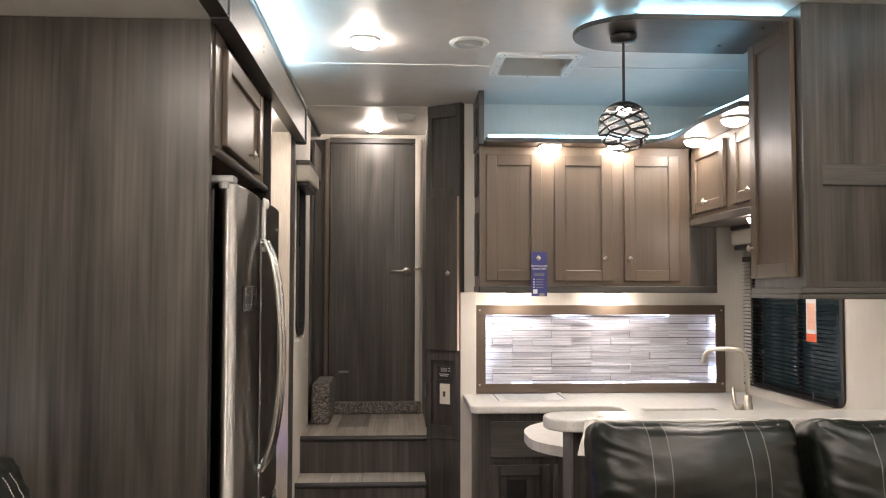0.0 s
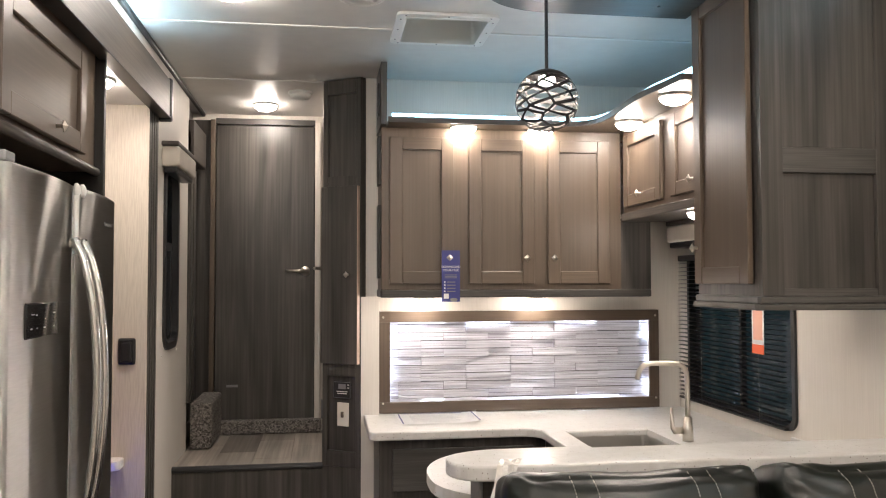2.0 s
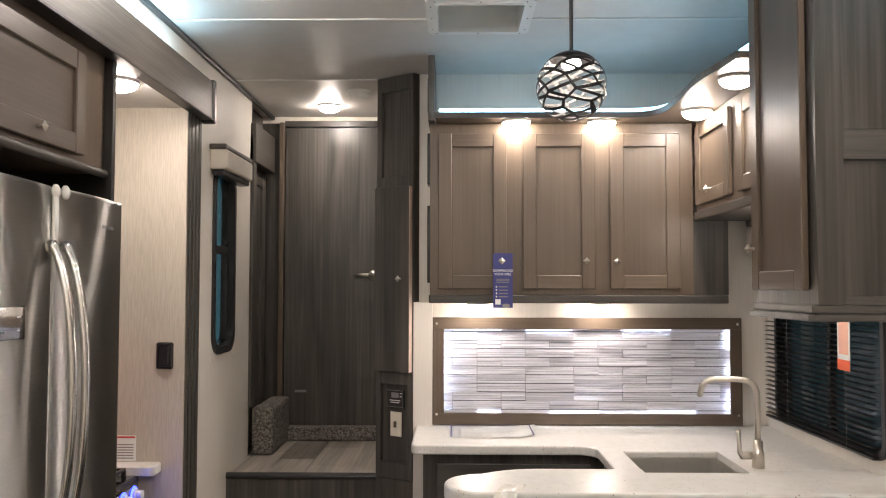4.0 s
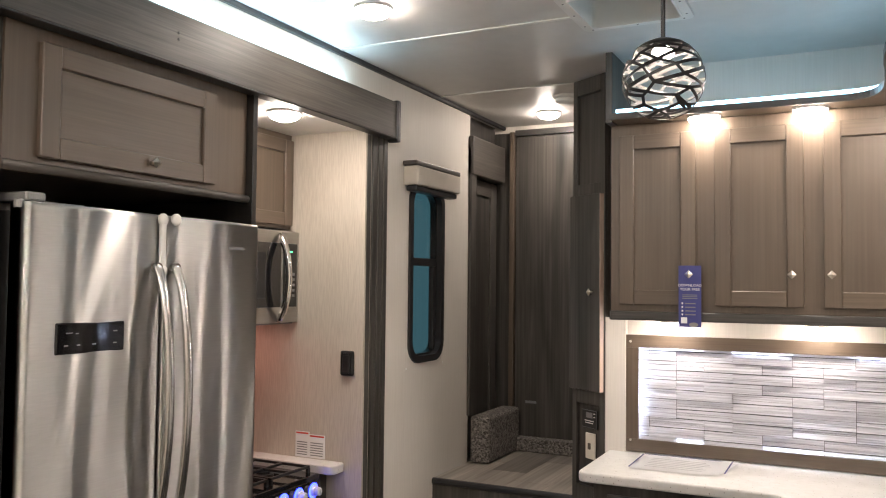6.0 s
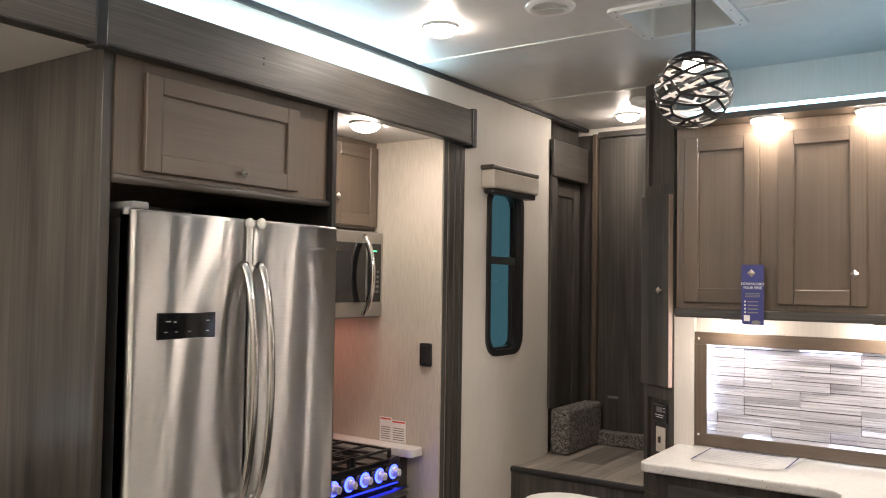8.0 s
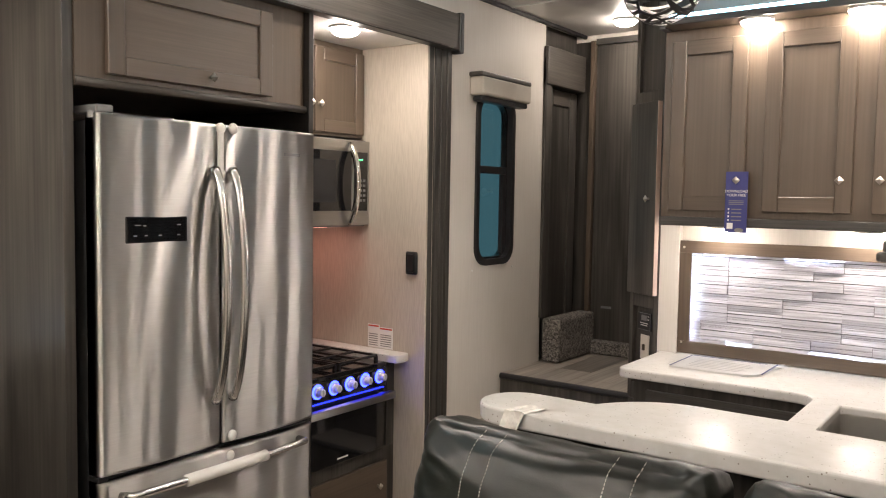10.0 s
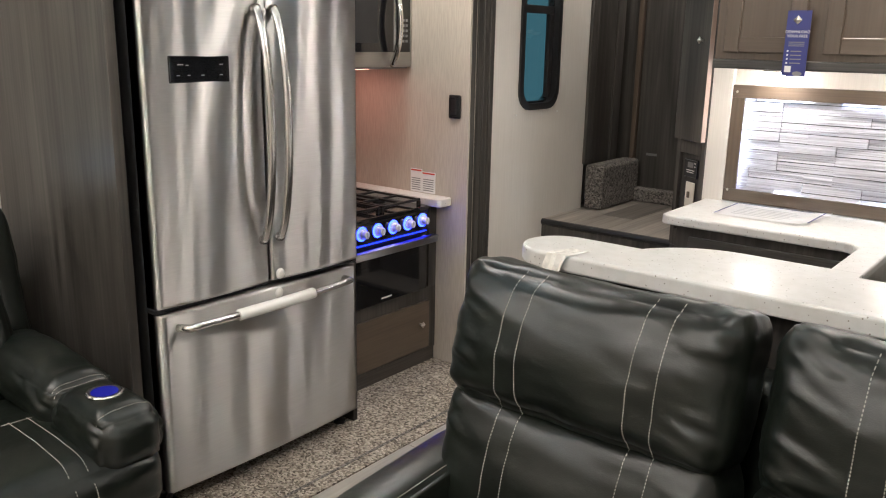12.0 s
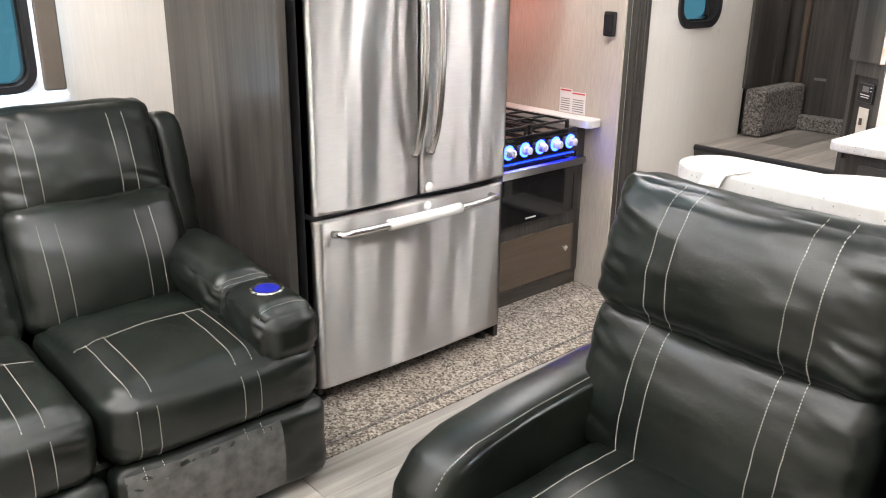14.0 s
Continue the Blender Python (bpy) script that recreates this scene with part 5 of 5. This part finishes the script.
def loveseat():
    """Faces -y, its back to the bar."""
    s = thing("loveseat", 1.35, 2.5, 0, "black leather recliner loveseat with pale stitching, backed onto the bar", "sofa")
    part("base", box(0.66, 2.06, 2.08, 2.9, 0.05, 0.3, bevel=0.02), LEATHER, s)
    part("back_shell", box(0.72, 2.06, 2.78, 2.93, 0.1, 0.9, bevel=0.04, seg=3), LEATHER, s, smooth=True)
    for x in (0.72, 2.0):
        for y in (2.15, 2.85):
            part("foot", lathe([(0.022, 0), (0.025, 0.05)], 12, at(x, y, 0)), BLACK, s)
    for x0, x1, sd in ((0.665, 1.358, 0.0), (1.4, 2.10, 3.3)):
        xc, w = (x0 + x1) / 2, x1 - x0
        s0, s1 = max(x0, 0.735), min(x1, 2.03)
        cols = pairs(xc - w * 0.21, xc + w * 0.25, 0.056)
        pad(s, "seat", cushion(s1 - s0, 0.62, 0.2, 0.06, (0.0, 0.01, 0.03), at((s0 + s1) / 2, 2.3, 0.37), seed=sd), [((x, 2.02, 0.5), (x, 2.6, 0.5)) for x in cols], (0, 0, -1))
        pad(s, "footrest", cushion(s1 - s0, 0.09, 0.26, 0.04, (0.0, 0.02, 0.0), at((s0 + s1) / 2, 2.03, 0.18), seed=sd), [((x, 2.0, 0.07), (x, 2.0, 0.3)) for x in cols], (0, 1, 0))
        mt = at(xc, 2.605, 0.6, pose(0, 0, 0, -15))
        pad(s, "lumbar_cushion", cushion(w, 0.2, 0.38, 0.06, (0.0, 0.045, 0.015), mt, cuts=29, seed=sd + 1, pucker=0.014), [((x, 2.5, 0.42), (x, 2.5, 0.80)) for x in cols], (0, 1, 0))
        mt = at(xc, 2.665, 0.915, pose(0, 0, 0, -17))
        pad(s, "headrest", cushion(w, 0.21, 0.325, 0.062, (0.0, 0.055, 0.006), mt, cuts=37, wrinkle=0.006, seed=sd + 2, pucker=0.015, ears=0.022), [((x, 2.5, 0.70), (x, 2.5, 1.09)) for x in cols], (0, 1, 0))
        pipe = [(xc + u * (w / 2 - 0.03), 2.69, 1.068 + 0.02 * u ** 4 - 0.012 * abs(u) ** 16) for u in [i / 14 * 2 - 1 for i in range(15)]]
        part("piping", tube(pipe, 0.004, 8), LEATHER, s, smooth=True)
    for x0, x1 in ((0.595, 0.745), (2.02, 2.125)):
        xc, w = (x0 + x1) / 2, x1 - x0
        bm = bmesh.new()
        prof = [(2.0, 0.06), (1.965, 0.2), (1.955, 0.4), (1.97, 0.5), (2.02, 0.565), (2.1, 0.595), (2.3, 0.615), (2.6, 0.63), (2.8, 0.63), (2.88, 0.6), (2.88, 0.06)]
        rows = []
        for o, q in ((-w / 2, 0.03), (-w / 2 + 0.012, 0.01), (-w / 2 + 0.04, 0), (0, -0.004), (w / 2 - 0.04, 0), (w / 2 - 0.012, 0.01), (w / 2, 0.03)):
            rows.append([bm.verts.new((xc + o, y + (q if y < 2.3 else -q), z - (q if z > 0.1 else 0))) for y, z in prof])
        k = len(prof)
        for a, b in zip(rows, rows[1:]):
            for i in range(k):
                bm.faces.new((a[i], a[(i + 1) % k], b[(i + 1) % k], b[i]))
        bm.faces.new(rows[0][::-1])
        bm.faces.new(rows[-1])
        bmesh.ops.recalc_face_normals(bm, faces=bm.faces[:])
        e = [e for e in bm.edges if e.calc_face_angle(0) > 0.3]
        bmesh.ops.bevel(bm, geom=e, offset=0.012, segments=3, profile=0.5, affect="EDGES")
        pad(s, "arm", bm, [((x1 - 0.02, 2.0 + i * 0.06, 0.7), (x1 - 0.02, 2.06 + i * 0.06, 0.7)) for i in range(11)] + [((x1 - 0.02, 1.9, 0.1 + i * 0.05), (x1 - 0.02, 1.9, 0.15 + i * 0.05)) for i in range(0)], (0, 0, -1))


loveseat()


WRAP = plain("glossy_wrap", (0.085, 0.085, 0.08), 0.1, spread=0.3, scale=25, relief=0.15)


def draped(bm, y0, y1, z0, z1):
    """A thin sheet that lies on the front of a cushion which faces +x."""
    tree = BVHTree.FromBMesh(bm)
    out = bmesh.new()
    rows = []
    for j in range(9):
        row = []
        for i in range(17):
            y, z = y0 + (y1 - y0) * i / 16, z0 + (z1 - z0) * j / 8
            hit_ = tree.ray_cast(Vector((0.5, y, z)), Vector((-1, 0, 0)))[0]
            row.append(out.verts.new(((hit_.x if hit_ else -0.09) + 0.0035 + 0.001 * math.sin(y * 90) * math.sin(z * 60), y, z)))
        rows.append(row)
    for p, q in zip(rows, rows[1:]):
        for i in range(16):
            out.faces.new((p[i], p[i + 1], q[i + 1], q[i]))
    bmesh.ops.recalc_face_normals(out, faces=out.faces[:])
    return out


def theater_seat():
    """Faces +x, its back to the slide wall."""
    s = thing("theater_sofa", -0.7, 1.7, 0, "black leather theater recliner sofa with lit cup holders", "sofa")
    part("base", box(-1.2, -0.2, 0.1, 2.27, 0.04, 0.28, bevel=0.02), LEATHER, s)
    part("back_shell", box(-1.33, -1.1, 0.12, 2.28, 0.1, 0.9, bevel=0.05, seg=3), LEATHER, s, smooth=True)
    for y0, y1, sd in ((1.615, 2.165, 0.0), (1.05, 1.61, 4.1), (0.27, 0.82, 7.7)):
        yc, w = (y0 + y1) / 2, y1 - y0
        cols = pairs(yc - 0.165, yc + 0.13, 0.052)
        e1 = 2.275 if sd == 0 else y1
        pad(s, "seat", cushion(0.66, e1 - y0 - 0.006, 0.22, 0.07, (0.02, 0.0, 0.035), at(-0.43, (y0 + e1) / 2, 0.385), seed=sd, wide=1), [((-0.125, y, 0.6), (-0.46, y, 0.6)) for y in cols] + [((-0.45, y0 + 0.05, 0.6), (-0.45, y1 - 0.05, 0.6))], (0, 0, -1), front=[((0.1, y, 0.29), (0.1, y, 0.455)) for y in cols])
        rest = cushion(0.09, e1 - y0 - 0.006, 0.26, 0.035, (0.02, 0.0, 0.0), at(-0.135, (y0 + e1) / 2, 0.16), seed=sd + 1, wide=1)
        film_sheet = draped(rest, y0 + 0.03, y1 - 0.06, 0.06, 0.275) if sd == 0 else None
        pad(s, "footrest", rest, [((-0.05, y, 0.05), (-0.05, y, 0.285)) for y in cols], (-1, 0, 0))
        if film_sheet:
            part("wrap_panel", film_sheet, WRAP, s, "clear glossy wrap on the footrest", smooth=True)
        mt = at(-0.84, yc, 0.62, pose(0, 0, 0, 0, -20))
        pad(s, "lumbar_cushion", cushion(0.22, w + 0.005, 0.4, 0.055, (0.05, 0.01, 0.02), mt, seed=sd + 2, wide=1), [((-0.6, y, 0.45), (-0.6, y, 0.79)) for y in cols], (-1, 0, 0))
        mt = at(-0.99, yc, 0.92, pose(0, 0, 0, 0, -20))
        pad(s, "headrest", cushion(0.22, w - 0.012, 0.36, 0.05, (0.045, 0.01, 0.012), mt, cuts=29, wrinkle=0.006, seed=sd + 3, wide=1), [((-0.7, y, 0.78), (-0.7, y, 1.08)) for y in cols], (-1, 0, 0))
    wing = cushion(0.2, 0.13, 0.85, 0.055, (0.01, 0.0, 0.01), at(-1.0, 2.232, 0.61, pose(0, 0, 0, 0, -13)), seed=2.0)
    pad(s, "wing", wing)
    for y0, y1 in ((2.06, 2.285), (0.83, 1.04), (0.03, 0.26)):
        yc, w = (y0 + y1) / 2, y1 - y0
        pad(s, "arm_side", cushion(0.7, w - 0.03, 0.5, 0.06, (0.0, 0.0, 0.0), at(-0.58, yc + 0.015, 0.3), seed=yc))
        pad(s, "arm_pad", cushion(0.52, w, 0.15, 0.065, (0.01, 0.0, 0.03), at(-0.62, yc, 0.568, pose(0, 0, 0, 0, 3)), cuts=29, seed=yc, pucker=0.022), [((-0.385, y0 + 0.03, 0.8), (-0.385, y1 - 0.03, 0.8)), ((-0.375, y0 + 0.03, 0.8), (-0.375, y1 - 0.03, 0.8))], (0, 0, -1))
        pad(s, "arm_front", cushion(0.3, w - 0.01, 0.19, 0.075, (0.01, 0.0, 0.012), at(-0.25, yc, 0.518), cuts=29, seed=yc + 5, pucker=0.022), [((-0.15, y0 + 0.03, 0.8), (-0.15, y1 - 0.03, 0.8))], (0, 0, -1))
        cup = thing_part_cup(s, -0.245, yc)
    return s


def thing_part_cup(s, x, y):
    rim = lathe([(0.036, 0.0), (0.05, 0.0), (0.051, 0.005), (0.046, 0.009), (0.038, 0.006)], 48, at(x, y, 0.622))
    for v in rim.verts:
        a = math.atan2(v.co.y - y, v.co.x - x)
        k = 1 + 0.05 * math.cos(12 * a) if v.co.z > 0.6225 else 1
        v.co.x, v.co.y = x + (v.co.x - x) * k, y + (v.co.y - y) * k
    h = part("cup_holder", rim, CHROME, s, "chrome cup holder rim", smooth=True)
    part("cup_light", lathe([(0.037, 0.0), (0.037, 0.003), (0.001, 0.003)], 24, at(x, y, 0.626)), LED_CUP, h, "blue glowing well")
    return h


theater_seat()


# ---- small things ----
def hang_tag():
    t = thing("hang_tag", 0.825, 4.52, 1.5, "navy blue card tag hung on a cabinet knob", "tag")
    x0, x1, z0, z1, y = 0.78, 0.869, 1.487, 1.735, 4.517
    part("card", box(x0, x1, y, y + 0.0015, z0, z1), NAVY, t)
    m = at(0.8245, y - 0.0008, 1.655, FACE_S)
    lettering("DOWNLOAD", 0.0152, m, PAPER, t)
    lettering("YOUR FREE", 0.0152, at(0.8245, y - 0.0008, 1.639, FACE_S), PAPER, t)
    for i in range(3):
        part("text_bar", box(x0 + 0.015, x1 - 0.015, y - 0.001, y - 0.0004, 1.615 - i * 0.007, 1.618 - i * 0.007), GREY, t)
    for i in range(4):
        z = 1.582 - i * 0.015
        part("bullet", box(x0 + 0.012, x0 + 0.018, y - 0.001, y - 0.0004, z - 0.003, z + 0.004), PAPER, t)
        part("text_bar", box(x0 + 0.026, x1 - 0.022, y - 0.001, y - 0.0004, z - 0.002, z + 0.002), GREY, t)
    part("square", box(x0 + 0.01, x0 + 0.034, y - 0.001, y - 0.0004, 1.502, 1.526), PAPER, t)
    part("oval", lathe([(0.018, 0), (0.018, 0.0006)], 20, at(x1 - 0.03, y, 1.497, pose(0, 0, 0, 90)) @ Matrix.Diagonal((1, 0.5, 1, 1))), GREY, t)


hang_tag()
bm = bmesh.new()
rows = []
for i in range(7):
    y = 4.45 + 0.3 * i / 6
    rows.append([bm.verts.new((0.585 + 0.36 * k / 10 + (0.055 * k / 10 - 0.012) * i / 6, y, 0.9125 + 0.009 * (k / 10) ** 6 + 0.004 * ((i - 3) / 3) ** 4)) for k in range(11)])
for a, b in zip(rows, rows[1:]):
    for k in range(10):
        bm.faces.new((a[k], a[k + 1], b[k + 1], b[k]))
bmesh.ops.solidify(bm, geom=bm.faces[:], thickness=0.0012)
FAINT = plain("faint_ink", (0.62, 0.62, 0.63), 0.7)
paper = single("paper_sheet", bm, PAPER, "white printed sheet with a dark edge lying on the counter", "paper")
for r in ((0.587, 0.593, 4.46, 4.74, 0.917, 0.9176), (0.957, 0.963, 4.48, 4.74, 0.9235, 0.9242), (0.595, 0.955, 4.742, 4.747, 0.9185, 0.9192)):
    part("border", box(*r), NAVY, paper)
for k in range(6):
    part("text_bar", box(0.64, 0.9 - 0.02 * (k % 3), 4.52 + k * 0.033, 4.526 + k * 0.033, 0.9142, 0.9149), FAINT, paper)


def blinds():
    b = thing("window_blind", RX - 0.03, 4.23, RZ0, "black slatted mini blind, lowered over the sink window", "blind")
    part("head_rail", box(2.09, 2.12, RY0 + 0.035, RY1 + 0.05, 1.69, 1.72, bevel=0.003), BLACK, b)
    for i in range(33):
        z = 0.99 + i * 0.0215
        bm = box(-0.011, 0.011, RY0 + 0.045, RY1 + 0.06, -0.0006, 0.0006)
        bm.transform(at(2.105, 0, z, pose(0, 0, 0, 0, -8)))
        part("slat", bm, BLACK, b)
    part("bottom_rail", box(2.095, 2.115, RY0 + 0.045, RY1 + 0.06, 0.967, 0.977, bevel=0.002), BLACK, b)
    for y in (3.95, 4.5):
        part("cord", tube([(2.093, y, 0.97), (2.093, y, 1.7)], 0.001, 6), GREY, b)


blinds()
t = thing("window_tag", 2.07, 3.92, 1.25, "orange and white paper tag on the blind", "tag")
part("card", box(2.074, 2.0752, 3.87, 3.97, 1.27, 1.5), PAPER, t)
part("band", box(2.0732, 2.0738, 3.87, 3.97, 1.27, 1.31), ORANGE, t)
part("band", box(2.0732, 2.0738, 3.882, 3.958, 1.33, 1.46), plain("pale_orange", (0.8, 0.45, 0.33), 0.6), t)

# ---- pieces of floors and panel ----
tile_panel()


def planks(name, label, x0, x1, y0, y1, z, w, length, mat, seed):
    f = thing(name, (x0 + x1) / 2, (y0 + y1) / 2, z - 0.01, label, "floor", kind="structure")
    rng = random.Random(seed)
    x, k = x0, 0
    while x < x1 - 0.01:
        y = y0 - length * ((k * 0.37) % 1)
        while y < y1:
            a, b = max(y, y0), min(y + length, y1)
            if b - a > 0.01:
                part("plank", box(x + 0.0008, min(x + w, x1) - 0.0008, a + 0.0008, b - 0.0008, z - 0.011, z + rng.uniform(-0.0006, 0.0), bevel=0.0015, seg=1), mat, f)
            y += length
        x, k = x + w, k + 1


planks("floor_planks", "grey oak vinyl planks of the main floor", -0.185, RX, FY, 4.42, 0.0, 0.18, 1.2, PLANK, 3)
planks("floor_landing", "weathered grey planks of the upper landing", LX, 0.24, 4.945, 5.87, LAND, 0.196, 0.5, PLANK_DARK, 4)
